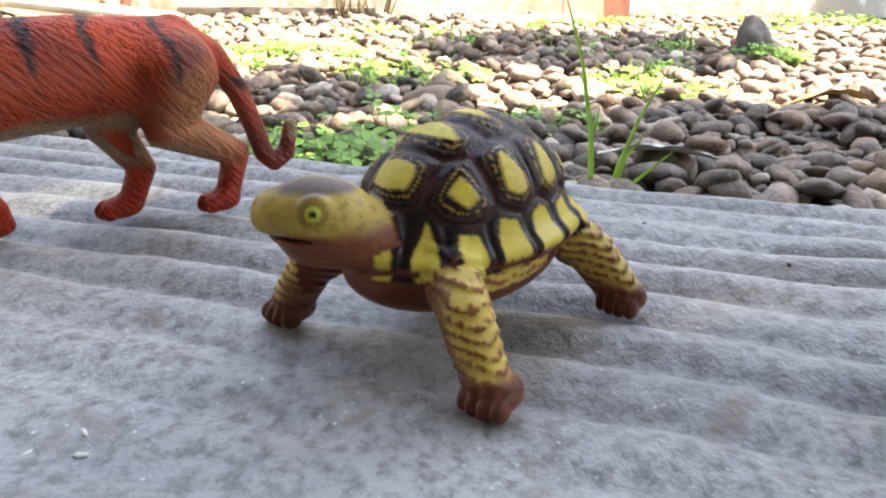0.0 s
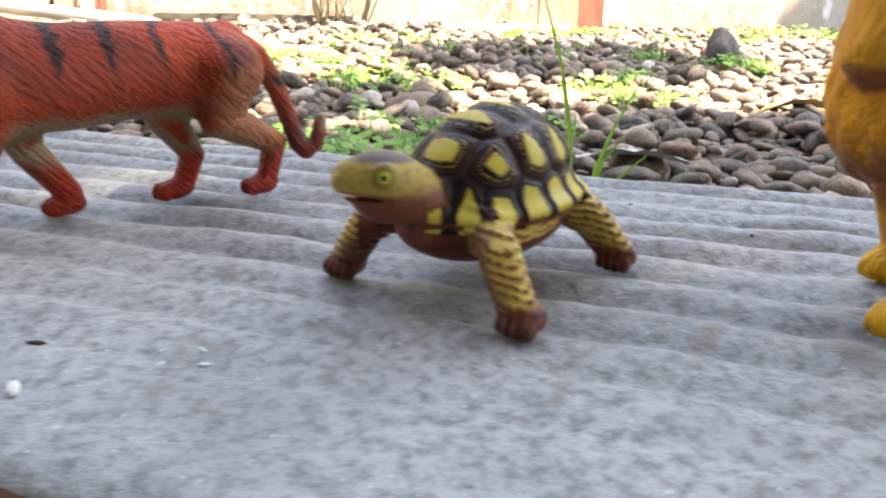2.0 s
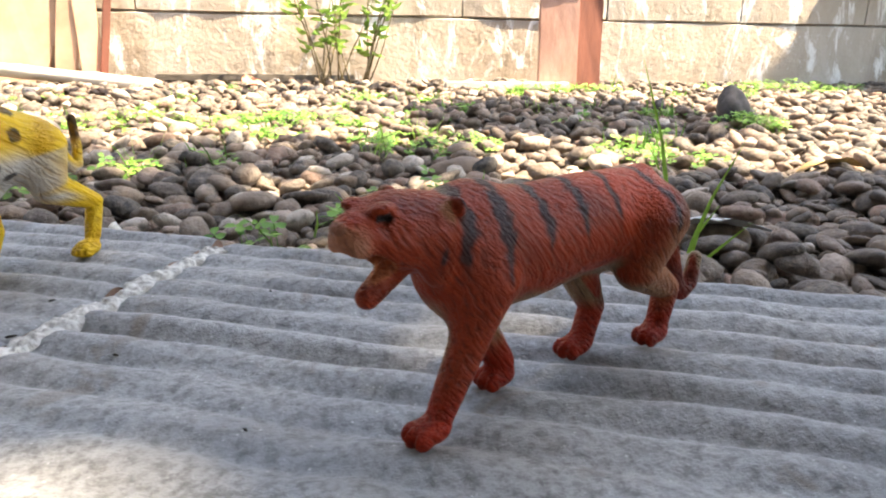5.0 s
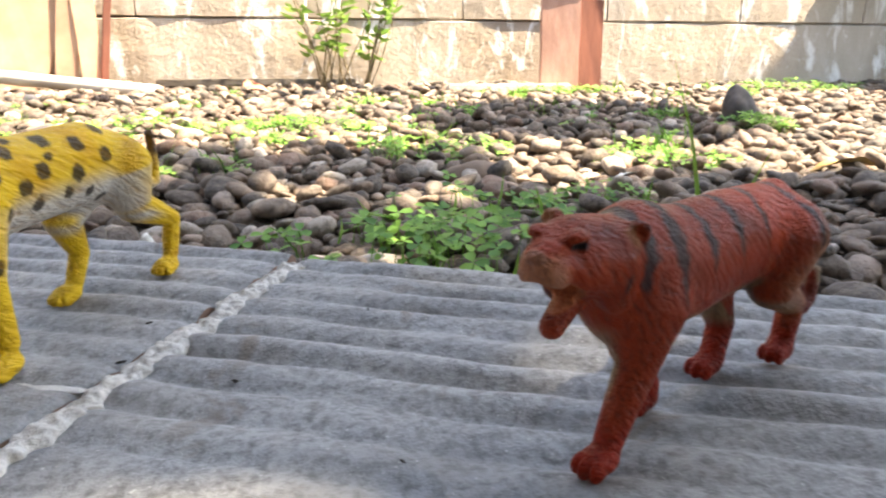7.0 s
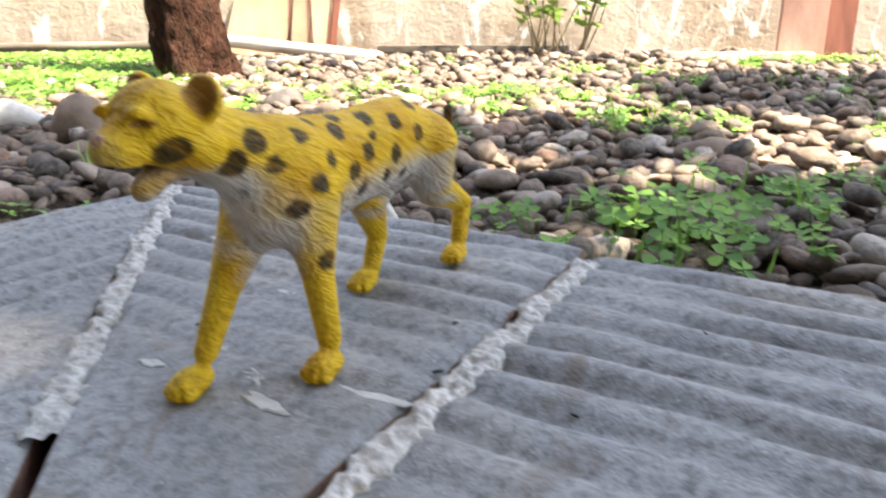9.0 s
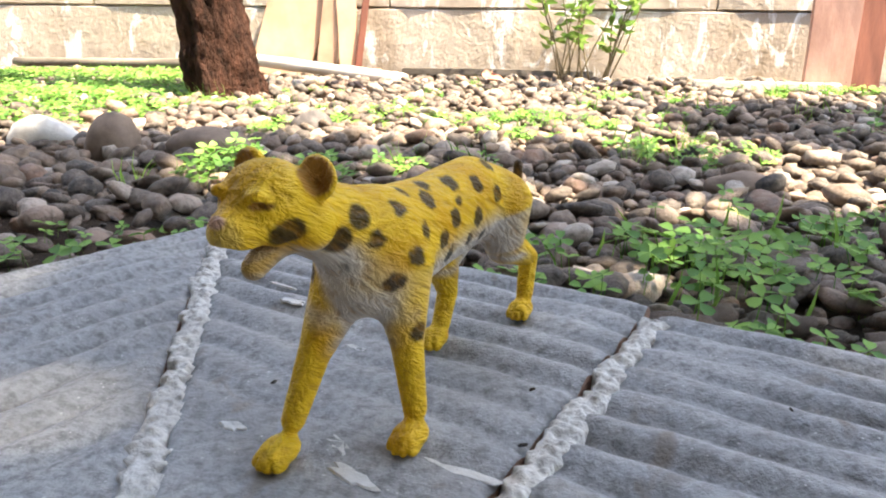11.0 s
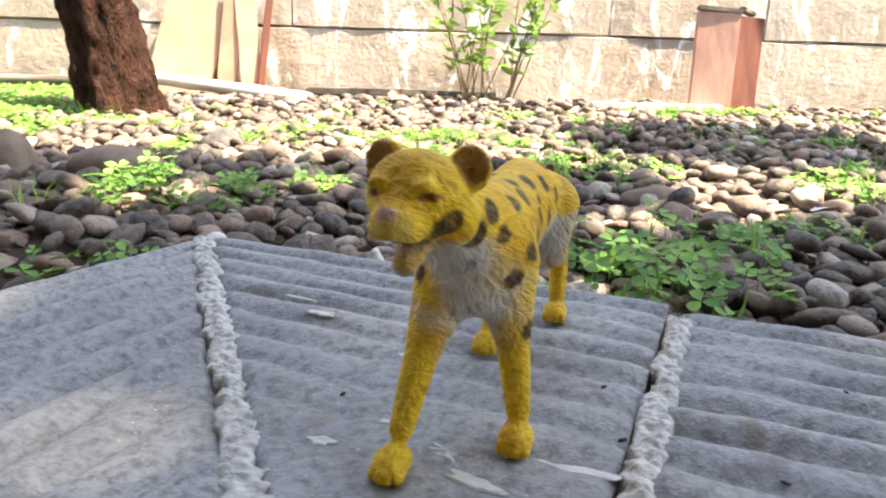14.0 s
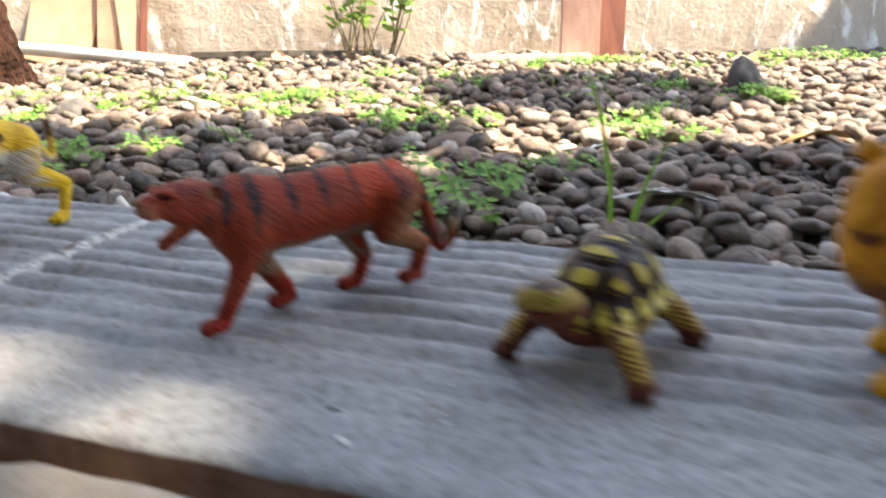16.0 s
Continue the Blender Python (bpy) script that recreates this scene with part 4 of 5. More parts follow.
def lion_pigment(V, N):
    w = wobble3(V, 0.3)
    c = lerp((0.58, 0.26, 0.02), (0.5, 0.19, 0.015), step01(w, -0.5, 1))
    # shade put into the paint: faces that look down turn dark brown
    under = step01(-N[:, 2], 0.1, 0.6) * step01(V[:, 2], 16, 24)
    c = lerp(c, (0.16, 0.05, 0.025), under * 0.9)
    mane = step01(1.1 - np.sqrt(((V[:, 0] - 90) / 18) ** 2 + ((V[:, 2] - 53) / 24) ** 2), 0, 0.15)
    c = lerp(c, (0.55, 0.25, 0.045), mane)
    streak = step01(np.sin(V[:, 2] * 0.8 + V[:, 1] * 0.9 + 2 * w), 0.4, 1) * mane
    c = lerp(c, (0.3, 0.1, 0.03), streak * 0.6)
    return lerp(c, (0.62, 0.3, 0.015), step01(10 - V[:, 2], 0, 4))


def build_toy(name, solid, pigment, material, lo, hi, step, where, heading, label, category):
    verts, faces = skin(solid, lo, hi, step)
    return toy(name, verts, faces, pigment(verts, vertex_normals(verts, faces)), material, where, heading, label, category)


REST = 0.0012
build_toy("toy_tiger", tiger_solid, tiger_pigment, TIGER, (-37, -17, -1), (116, 24, 66), 0.75, (-0.0668, 0.1178, REST), -150.5,
          "orange painted plastic toy tiger with black stripes, jaws open, walking", "toy tiger")
build_toy("toy_leopard", leopard_solid, leopard_pigment, LEOPARD, (-24, -21, -1), (149, 21, 87), 0.85, (-0.2715, 0.2471, REST), -108.0,
          "yellow painted plastic toy leopard with dark brown spots, mouth open", "toy leopard")
tv, tf, tc = tortoise_mesh()
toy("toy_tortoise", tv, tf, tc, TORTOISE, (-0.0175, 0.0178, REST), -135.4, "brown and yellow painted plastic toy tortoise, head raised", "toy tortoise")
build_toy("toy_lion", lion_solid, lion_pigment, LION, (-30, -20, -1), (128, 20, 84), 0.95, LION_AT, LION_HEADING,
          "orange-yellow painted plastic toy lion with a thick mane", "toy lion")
BIG_STONES = [
    ("stone", -0.823, 1.76, 0.02, (0.05, 0.048, 0.09), 3, DARKSTONE, "dark grey upright boulder among pebbles", 20, 0),
    ("stone", -0.925, 1.37, 0.03, (0.082, 0.07, 0.085), 7, BROWNSTONE, "large rounded brown boulder among pebbles", 0, 0),
    ("stone", -1.135, 1.36, 0.04, (0.046, 0.05, 0.11), 5, BROWNSTONE, "brown boulder leaning on the pebble bed", 30, 18),
    ("stone", 0.122, 1.25, 0.025, (0.058, 0.05, 0.06), 9, BROWNSTONE, "smooth brown stone in the pebble bed", 10, 0),
    ("stone", 0.12, 2.51, 0.03, (0.028, 0.03, 0.05), 2, DARKSTONE, "small dark round stone on pale pebbles", 0, 0),
    ("stone", 1.16, 1.95, 0.06, (0.045, 0.05, 0.15), 6, DARKSTONE, "upright brown stone with a dark shaded side", 40, -10),
    ("stone", 1.215, 1.97, 0.03, (0.045, 0.045, 0.09), 4, DARKSTONE, "dark stone resting against a larger one", 0, 0),
    ("stone", -0.547, 0.75, 0.045, (0.022, 0.018, 0.07), 1, PALESTONE, "pale whitish stone beside the slab corner", 0, 0),
    ("stone", -0.357, 0.63, 0.05, (0.017, 0.009, 0.11), 8, PALESTONE, "thin pale stone standing beside the slab", 10, 0),
    ("stone", -1.4, 1.5, 0.03, (0.08, 0.05, 0.08), 11, PALESTONE, "pale sunlit stone at the grass edge", 0, 0),
]
LEAVES = [
    (0.346, 0.72, 0.042, 0.145, 0.055, GREYLEAF, -18, -12, "grey dried leaf lying curled on pebbles"),
    (0.43, 1.2, 0.025, 0.07, 0.03, GREYLEAF, 12, -10, "pale dried leaf lying on pebbles"),
    (0.88, 1.16, 0.03, 0.19, 0.05, TANLEAF, 14, -15, "brown curled dry leaf on pebbles"),
    (0.045, 0.98, 0.03, 0.06, 0.045, PALELEAF, 50, 30, "crumpled pale yellow leaf among clover"),
    (-0.43, 3.34, 0.05, 0.12, 0.1, TERRACOTTA, 50, 25, "crumpled reddish dry leaf near the wall"),
]


def garden(x, y):
    """Depths of the far planting, drawn in towards the wall."""
    far = y if y < 1.5 else 1.5 + (y - 1.5) * 0.71
    return x * (far + 0.05) / (y + 0.05), far


CLOVERS = [
    (-0.1, 0.68, 0.2, 0.17, 150, 0.0165, 0.08, 8), (0.02, 0.88, 0.16, 0.1, 60, 0.018, 0.08, 4), (-0.75, 1.2, 0.17, 0.12, 120, 0.018, 0.08, 6),
    (-0.75, 0.72, 0.2, 0.15, 70, 0.015, 0.06, 3), (-0.25, 2.1, 0.3, 0.22, 260, 0.019, 0.06, 20), (-0.72, 2.2, 0.32, 0.2, 220, 0.019, 0.05, 14),
    (1.15, 3.65, 0.5, 0.14, 200, 0.022, 0.06, 14), (1.2, 1.95, 0.18, 0.12, 160, 0.018, 0.07, 10), (-2.7, 3.3, 1.0, 0.95, 2600, 0.026, 0.07, 260),
    (2.6, 3.7, 0.6, 0.2, 180, 0.024, 0.08, 8), (0.12, 1.55, 0.2, 0.16, 120, 0.016, 0.06, 14), (0.3, 1.0, 0.14, 0.06, 50, 0.013, 0.05, 2), (-2.0, 2.35, 0.6, 0.65, 1500, 0.024, 0.06, 160),
    (0.12, 0.48, 0.1, 0.06, 30, 0.012, 0.06, 3), (-1.2, 2.5, 0.2, 0.15, 60, 0.02, 0.04, 8),
]
TUFTS = [(0.12, 1.62, 10, 0.1), (-0.02, 1.45, 8, 0.09), (-0.95, 1.12, 8, 0.08), (0.04, 0.5, 6, 0.07), (-0.5, 1.5, 5, 0.08), (0.7, 2.6, 8, 0.09), (0.0, 0.55, 5, 0.06), (1.55, 3.75, 9, 0.12)]
BLADES = [
    ([(0.232, 0.62, -0.18), (0.225, 0.62, -0.08), (0.208, 0.62, 0.0), (0.179, 0.62, 0.083)], 0.0065),
    ([(0.248, 0.62, -0.18), (0.258, 0.62, -0.12), (0.277, 0.62, -0.065), (0.308, 0.62, -0.005)], 0.007),
    ([(0.25, 0.62, -0.18), (0.272, 0.61, -0.135), (0.316, 0.6, -0.092)], 0.0095),
    ([(0.248, 0.62, -0.18), (0.27, 0.63, -0.11), (0.3, 0.64, -0.08)], 0.006),
]
CRUMBS = [(0.045, 0.083, 0.0009), (0.056, 0.088, 0.0009), (0.066, 0.084, 0.0008), (0.1, 0.07, 0.0007), (-0.3, 0.032, 0.0013), (-0.335, 0.03, 0.0012), (-0.26, 0.03, 0.0008), (0.02, 0.11, 0.0006), (-0.38, 0.02, 0.0011), (-0.2, -0.0, 0.0007),
          (-0.09, -0.03, 0.0012), (-0.31, 0.06, 0.0009), (-0.24, 0.09, 0.0007), (0.08, 0.04, 0.0006), (-0.15, 0.06, 0.0006), (-0.05, 0.12, 0.0005)]
FLAKES = [(-0.058, -0.022, 0.0012), (-0.055, -0.026, 0.0014), (-0.063, -0.028, 0.0009), (-0.08, -0.045, 0.0025), (0.03, 0.1, 0.0006), (-0.28, 0.075, 0.0006), (-0.16, -0.04, 0.0008)]


# ---- pebbles ----
def pebble_shape(seed, level):
    bm = bmesh.new()
    bmesh.ops.create_icosphere(bm, subdivisions=level, radius=1.0)
    rng = random.Random(seed)
    sx, sy, sz = rng.uniform(0.95, 1.42), rng.uniform(0.68, 0.98), rng.uniform(0.38, 0.7)
    for v in bm.verts:
        n = noise.noise(v.co * 1.1 + Vector((seed * 3.7, 0, 0)))
        v.co = Vector((v.co.x * sx, v.co.y * sy, v.co.z * sz)) * (1 + 0.24 * n + 0.07 * noise.noise(v.co * 2.7 + Vector((0, seed * 5.1, 0))))
    verts = np.array([v.co[:] for v in bm.verts])
    faces = np.array([[v.index for v in f.verts] for f in bm.faces])
    bm.free()
    return verts, faces


def free_of_slabs(x, y):
    d = BORDER.inverted() @ Vector((x, y, 0))
    return d.y > V_FAR + 0.012 or d.x < -0.595


def pebble_spots():
    """Jittered rows, denser and smaller by the slabs, over the part of the garden that lies open."""
    rng = random.Random(11)
    spots = []
    y = 0.05
    while y < 3.6:
        size = 0.014 + 0.002 * min(1.0, y / 2.0)
        x = -1.1 - 1.05 * max(y, 0.5)
        right = 0.5 + 1.05 * max(y, 0.3)
        while x < right:
            px, py = x + rng.uniform(-0.6, 0.6) * size, y + rng.uniform(-0.6, 0.6) * size
            bare = ((px + 0.95) / 0.4) ** 2 + ((py - 0.72) / 0.28) ** 2 < 1 and rng.random() < 0.62
            if free_of_slabs(px, py) and not bare:
                away = (BORDER.inverted() @ Vector((px, py, 0))).y - V_FAR
                spots.append((px, py, size * (0.75 if 0 < away < 0.16 else 1.0) * rng.choice((0.5, 0.65, 0.75, 0.85, 1.0, 1.15, 1.35, 1.6, 1.9))))
            x += size * 1.75
        y += size * 1.5
    return spots


def lay(spot, rng):
    x, y, size = spot
    z = ground_height(x, y) + size * rng.uniform(-0.2, 1.3)
    return Matrix.LocRotScale((x, y, z), Euler((rng.uniform(-0.6, 0.6), rng.uniform(-0.6, 0.6), rng.uniform(0, 6.28))), (size, size, size * rng.uniform(0.85, 1.15)))


def pebbles():
    rng = random.Random(21)
    spots = pebble_spots()
    near = [s for s in spots if (Vector(s[:2]) - Vector((-0.05, 0.45))).length < 0.42 or (abs(s[0] + 0.05) < 0.55 and 0.25 < s[1] < 0.75)]
    near.sort(key=lambda s: (s[0] + 0.05) ** 2 + (s[1] - 0.45) ** 2)
    near = near[:300]
    chosen = set(near)
    shapes = []
    for k in range(10):
        v, f = pebble_shape(k, 2)
        me = bpy.data.meshes.new("pebble")
        me.from_pydata(v.tolist(), [], f.tolist())
        me.polygons.foreach_set("use_smooth", [True] * len(f))
        me.materials.append(PEBBLE)
        shapes.append(me)
    for s in near:
        ob = new("pebble", rng.choice(shapes))
        ob.parent = GROUND
        ob.matrix_basis = lay(s, rng)
    mid = [pebble_shape(k, 2) for k in range(8)]
    low = [pebble_shape(k + 20, 1) for k in range(8)]
    verts, faces, base = [], [], 0
    for s in spots:
        if s in chosen:
            continue
        v, f = rng.choice(mid if s[1] < 1.3 and abs(s[0]) < 1.4 else low)
        m = np.array(lay(s, rng))
        verts.append(v @ m[:3, :3].T + m[:3, 3])
        faces.append(f + base)
        base += len(v)
    ob = mesh_object("pebble_bed", np.concatenate(verts), np.concatenate(faces), PEBBLES)
    tagged(ob, "brown and grey rounded river pebbles covering the garden", "pebbles", kind="stuff")


pebbles()


def stone(name, at, size, seed, material, label, turn=0.0, tilt=0.0):
    v, f = pebble_shape(seed, 3)
    v = v * np.array(size)
    ob = mesh_object(name, v, f, material)
    ob.matrix_world = pose(at[0], at[1], at[2], tilt, 0, turn)
    return tagged(ob, label, "stone")


# ---- plants ----
def leaf_blade(verts, faces, base, way, up, length, width, curl=0.25, fold=0.15):
    """One pointed leaf of six faces."""
    side = way.cross(up).normalized()
    n = len(verts)
    for t, w in ((0.0, 0.08), (0.3, 0.85), (0.65, 0.8), (1.0, 0.03)):
        mid = base + way * (length * t) + up * (length * curl * (t - t * t * 1.6))
        for k in (-1, 0, 1):
            verts.append(mid + side * (k * width * 0.5 * w) + up * (abs(k) * fold * width * w))
    for r in range(3):
        for k in range(2):
            a = n + r * 3 + k
            faces.append((a, a + 1, a + 4, a + 3))


def trefoil(verts, faces, at, size, rng):
    """Three rounded leaflets on a thin stalk."""
    foot = Vector((at.x + rng.uniform(-0.4, 0.4) * size, at.y + rng.uniform(-0.4, 0.4) * size, at.z - size * rng.uniform(1.2, 2.6)))
    n = len(verts)
    for p, w in ((foot, 0.03), (at, 0.025)):
        verts.extend((p + Vector((w * size, 0, 0)), p + Vector((-w * size, w * size, 0))))
    faces.append((n, n + 1, n + 3, n + 2))
    tilt = Vector((rng.uniform(-0.45, 0.45), rng.uniform(-0.6, 0.25), 1)).normalized()
    start = rng.uniform(0, 6.28)
    for k in range(3):
        a = start + k * 2.094
        way = (Vector((math.cos(a), math.sin(a), 0)) - tilt * Vector((math.cos(a), math.sin(a), 0)).dot(tilt)).normalized()
        side = tilt.cross(way)
        n = len(verts)
        verts.append(at.copy())
        for t, w in ((0.45, -0.34), (0.9, -0.36), (1.0, 0.0), (0.9, 0.36), (0.45, 0.34)):
            verts.append(at + way * (size * t) + side * (size * w) + tilt * (size * 0.12 * abs(w) * 2))
        faces.extend(((n, n + 1, n + 2, n + 3), (n, n + 3, n + 4, n + 5)))


def clover_patch(x, y, rx, ry, count, size, seed, height=0.05, blades=0):
    rng = random.Random(seed)
    verts, faces = [], []
    made = 0
    while made < count:
        a, r = rng.uniform(0, 6.28), math.sqrt(rng.random())
        px, py = x + math.cos(a) * rx * r, y + math.sin(a) * ry * r
        if noise.noise((px * 9, py * 9, seed)) < -0.15 or not free_of_slabs(px, py - 0.0):
            made += 0.2
            continue
        h = ground_height(px, py) + height * rng.uniform(0.45, 1.15) * (1.1 - 0.5 * r)
        trefoil(verts, faces, Vector((px, py, h)), size * rng.uniform(0.6, 1.25), rng)
        made += 1
    for _ in range(blades):
        a, r = rng.uniform(0, 6.28), math.sqrt(rng.random())
        p = Vector((x + math.cos(a) * rx * r, y + math.sin(a) * ry * r, 0))
        p.z = ground_height(p.x, p.y)
        way = Vector((rng.uniform(-0.5, 0.5), rng.uniform(-0.5, 0.5), 1)).normalized()
        leaf_blade(verts, faces, p, way, way.orthogonal().normalized(), size * rng.uniform(3, 6), size * 0.3, 0.3, 0.1)
    ob = mesh_object("clover_patch", [tuple(p) for p in verts], faces, CLOVER)
    return tagged(ob, "bright green low clover and weeds growing among pebbles", "weeds", "clover patches", kind="stuff")


def grass_tuft(x, y, count, length, seed, spread=0.02, z=None, label="thin green grass tuft between pebbles"):
    rng = random.Random(seed)
    verts, faces = [], []
    for _ in range(count):
        p = Vector((x + rng.uniform(-spread, spread), y + rng.uniform(-spread, spread), 0))
        p.z = ground_height(p.x, p.y) if z is None else z
        way = Vector((rng.uniform(-0.55, 0.55), rng.uniform(-0.45, 0.45), 1)).normalized()
        leaf_blade(verts, faces, p, way, way.cross(Vector((0, 1, 0))).normalized(), length * rng.uniform(0.5, 1.1), length * 0.07, 0.35, 0.2)
    return tagged(mesh_object("grass_tuft", [tuple(p) for p in verts], faces, GRASS), label, "grass", "grass tufts")


def long_blade(points, width, label):
    """A single tall grass blade that tapers to its tip."""
    pts = [Vector(p) for p in points]
    verts, faces = [], []
    n = 14
    for i in range(n + 1):
        t = i / n * (len(pts) - 1)
        k = min(int(t), len(pts) - 2)
        p = pts[k].lerp(pts[k + 1], t - k)
        w = width * (1 - (i / n) ** 1.8) * 0.5 + 0.0003
        verts.extend((p + Vector((-w, 0, 0)), p + Vector((0, w * 0.5, 0)), p + Vector((w, 0, 0))))
    for i in range(n):
        for k in range(2):
            a = i * 3 + k
            faces.append((a, a + 1, a + 4, a + 3))
    return tagged(mesh_object("tall_grass", [tuple(p) for p in verts], faces, GRASS), label, "grass", "tall grass blades")


def shrub(x, y, height, seed):
    """Thin branching stems with loose pointed leaves."""
    rng = random.Random(seed)
    base = Vector((x, y, ground_height(x, y)))
    root = tagged(new("shrub"), "spindly green leafy shrub at the foot of the wall", "shrub")
    root.location = base
    verts, faces, lv, lf = [], [], [], []
    for s in range(17):
        lean = Vector((rng.uniform(-0.6, 0.6), rng.uniform(-0.2, 0.1), 1)).normalized()
        length = height * rng.uniform(0.6, 1.05)
        pts = [Vector((rng.uniform(-0.13, 0.13), rng.uniform(-0.03, 0.03), 0))]
        for k in range(6):
            lean = (lean + Vector((rng.uniform(-0.13, 0.13), rng.uniform(-0.1, 0.1), 0.05))).normalized()
            pts.append(pts[-1] + lean * length / 6)
        v, f = tube(pts, [0.0045 - 0.0005 * k for k in range(7)], 5)
        faces.extend(tuple(i + len(verts) for i in q) for q in f)
        verts.extend(v)
        for k in range(2, 7):
            for _ in range(3 if k > 3 else 2):
                way = Vector((rng.uniform(-1, 1), rng.uniform(-0.8, 0.6), rng.uniform(-0.25, 0.6))).normalized()
                p = pts[k] + Vector((rng.uniform(-0.02, 0.02), rng.uniform(-0.02, 0.02), rng.uniform(-0.04, 0.02)))
                leaf_blade(lv, lf, p, way, way.orthogonal().normalized(), rng.uniform(0.045, 0.085), rng.uniform(0.02, 0.036), 0.3, 0.2)
    mesh_object("stem", [tuple(p) for p in verts], faces, TWIG, root)
    mesh_object("foliage", [tuple(p) for p in lv], lf, SHRUB, root)
    return root


# ---- the tree: visible trunk, unseen crown added overhead to shade the border ----
def shaded(x, y):
    """How closed the crown is over the ground place (x, y), seen along the sun."""
    edge = (1.35 if x < 0.25 else 1.0) + 0.25 * noise.noise((x * 1.6, 2, 0))
    near = 1 - float(step01(np.float64(y), edge, edge + 0.3))
    middle = max(0.0, 1 - (((x - 0.75) / 0.6) ** 2 + ((y - 2.1) / 0.6) ** 2))
    far = float(step01(np.float64(x), 2.7, 2.85)) * float(step01(np.float64(y), 2.9, 3.3))
    level = max(near, min(1.0, middle * 1.8), far)
    for gx, gy, rx, ry in SUN_GAPS:
        if ((x - gx) / rx) ** 2 + ((y - gy) / ry) ** 2 < 1:
            return 0.0
    return level


def tree():
    rng = random.Random(9)
    root = tagged(new("tree"), "dark rough-barked tree with an unseen leafy crown added for shade", "tree")
    x, y = TRUNK
    z = ground_height(x, y) - 0.03
    pts = [(x + 0.02, y, z), (x + 0.0, y, z + 0.08), (x - 0.035, y, z + 0.35), (x - 0.1, y - 0.05, z + 0.8), (x - 0.1, y - 0.2, z + 2.2), (x + 0.3, y - 0.6, z + 3.6), (x + 1.2, y - 1.5, z + 4.4), (x + 2.4, y - 2.6, z + 4.7)]
    fine = []
    for a, b in zip(pts, pts[1:]):
        fine.extend(Vector(a).lerp(Vector(b), k / 12) for k in range(12))
    radii = [(0.158 if i < 5 else 0.15) - 0.0013 * i for i in range(len(fine))]
    tube_object("trunk", fine, radii, BARK, root, 64, 0.5, 3)
    for n, (tip, start) in enumerate((((3.8, -1.4, 4.6), 68), ((1.2, -1.0, 4.8), 76), ((4.4, 3.2, 3.2), 60), ((-2.6, 1.6, 4.6), 52))):
        a, b = fine[start], Vector(tip)
        limb = [a.lerp(b, k / 8) + Vector((0, 0, 0.25 * math.sin(math.pi * k / 8))) for k in range(9)]
        tube_object("limb", limb, [0.06 - 0.0055 * k for k in range(9)], BARK, root, 10, 0.2, n)
    # unseen leaves, placed along the sun's rays to cast shade and leave gaps
    verts, faces = [], []
    step = 0.05
    gy = -0.9
    while gy < 5.0:
        gx = -1.6
        while gx < 4.2:
            level = shaded(gx, gy)
            rng = random.Random(round(gx / step) * 1009 + round(gy / step))
            if level > 0.05:
                for _ in range(5):
                    if rng.random() < level:
                        h = 4.3 + rng.uniform(0, 0.6)
                        p = Vector((gx + rng.uniform(-0.5, 0.5) * step, gy + rng.uniform(-0.5, 0.5) * step, 0)) + TO_SUN * (h / TO_SUN.z)
                        a = rng.uniform(0, 6.28)
                        way = Vector((math.cos(a), math.sin(a), rng.uniform(-0.5, 0.2))).normalized()
                        up = (Vector((0, 0, 1)) - way * way.z).normalized()
                        leaf_blade(verts, faces, p - way * 0.04, way, up, rng.uniform(0.075, 0.11), rng.uniform(0.04, 0.055), 0.2, 0.12)
            gx += step
        gy += step
    rng = random.Random(9)
    # unseen dense leaves, added low to cast shade on the wall's far end
    for _ in range(6000):
        p = Vector((rng.uniform(3.0, 4.7), rng.uniform(2.5, 3.56), rng.uniform(0.9, 1.02)))
        a = rng.uniform(0, 6.28)
        way = Vector((math.cos(a), math.sin(a), rng.uniform(-0.6, 0.1))).normalized()
        leaf_blade(verts, faces, p, way, (Vector((0, 0, 1)) - way * way.z).normalized(), rng.uniform(0.09, 0.14), rng.uniform(0.05, 0.07), 0.2, 0.12)
    mesh_object("crown", [tuple(p) for p in verts], faces, CANOPY, root)
    return root


tree()


# ---- things by the garden wall ----
def post():
    """A red-painted box of planks, open at its worn top, standing by the wall."""
    root = tagged(new("post"), "red-brown painted wooden box post standing before the wall", "post")
    x, y, top = POST
    z = ground_height(x, y) - 0.02
    h, mid = top - z, (top + z) / 2
    a = part("plank", box_bm((0.19, 0.025, h), bevel=0.004, rough=0.003, cuts=3), RED_LIT, root, "faded plank with its sunlit tone put into the paint")
    a.matrix_world = pose(x - 0.07, y - 0.05, mid, 0, -1, -3)
    b = part("plank", box_bm((0.025, 0.24, h - 0.015), bevel=0.004, rough=0.003, cuts=3, seed=4), RED_SHADED, root, "red plank turned to the side, shade darkened into its paint")
    b.matrix_world = pose(x + 0.095, y + 0.01, mid - 0.008, 0, -1, -56)
    c = part("plank", box_bm((0.2, 0.025, h - 0.01), bevel=0.004, rough=0.003, cuts=3, seed=7), RED_SHADED, root)
    c.matrix_world = pose(x + 0.02, y + 0.13, mid - 0.005, 0, 0, -8)
    for px, length, turn, dy in ((x - 0.07, 0.2, -3, -0.052), (x + 0.085, 0.15, 48, 0.015)):
        d = part("cap", box_bm((length, 0.034, 0.022), bevel=0.005, rough=0.006, cuts=2, seed=length * 50), DARKWOOD, root, "dark weathered rim")
        d.matrix_world = pose(px, y + dy, top + 0.008, 0, 4, turn)
    return root


post()


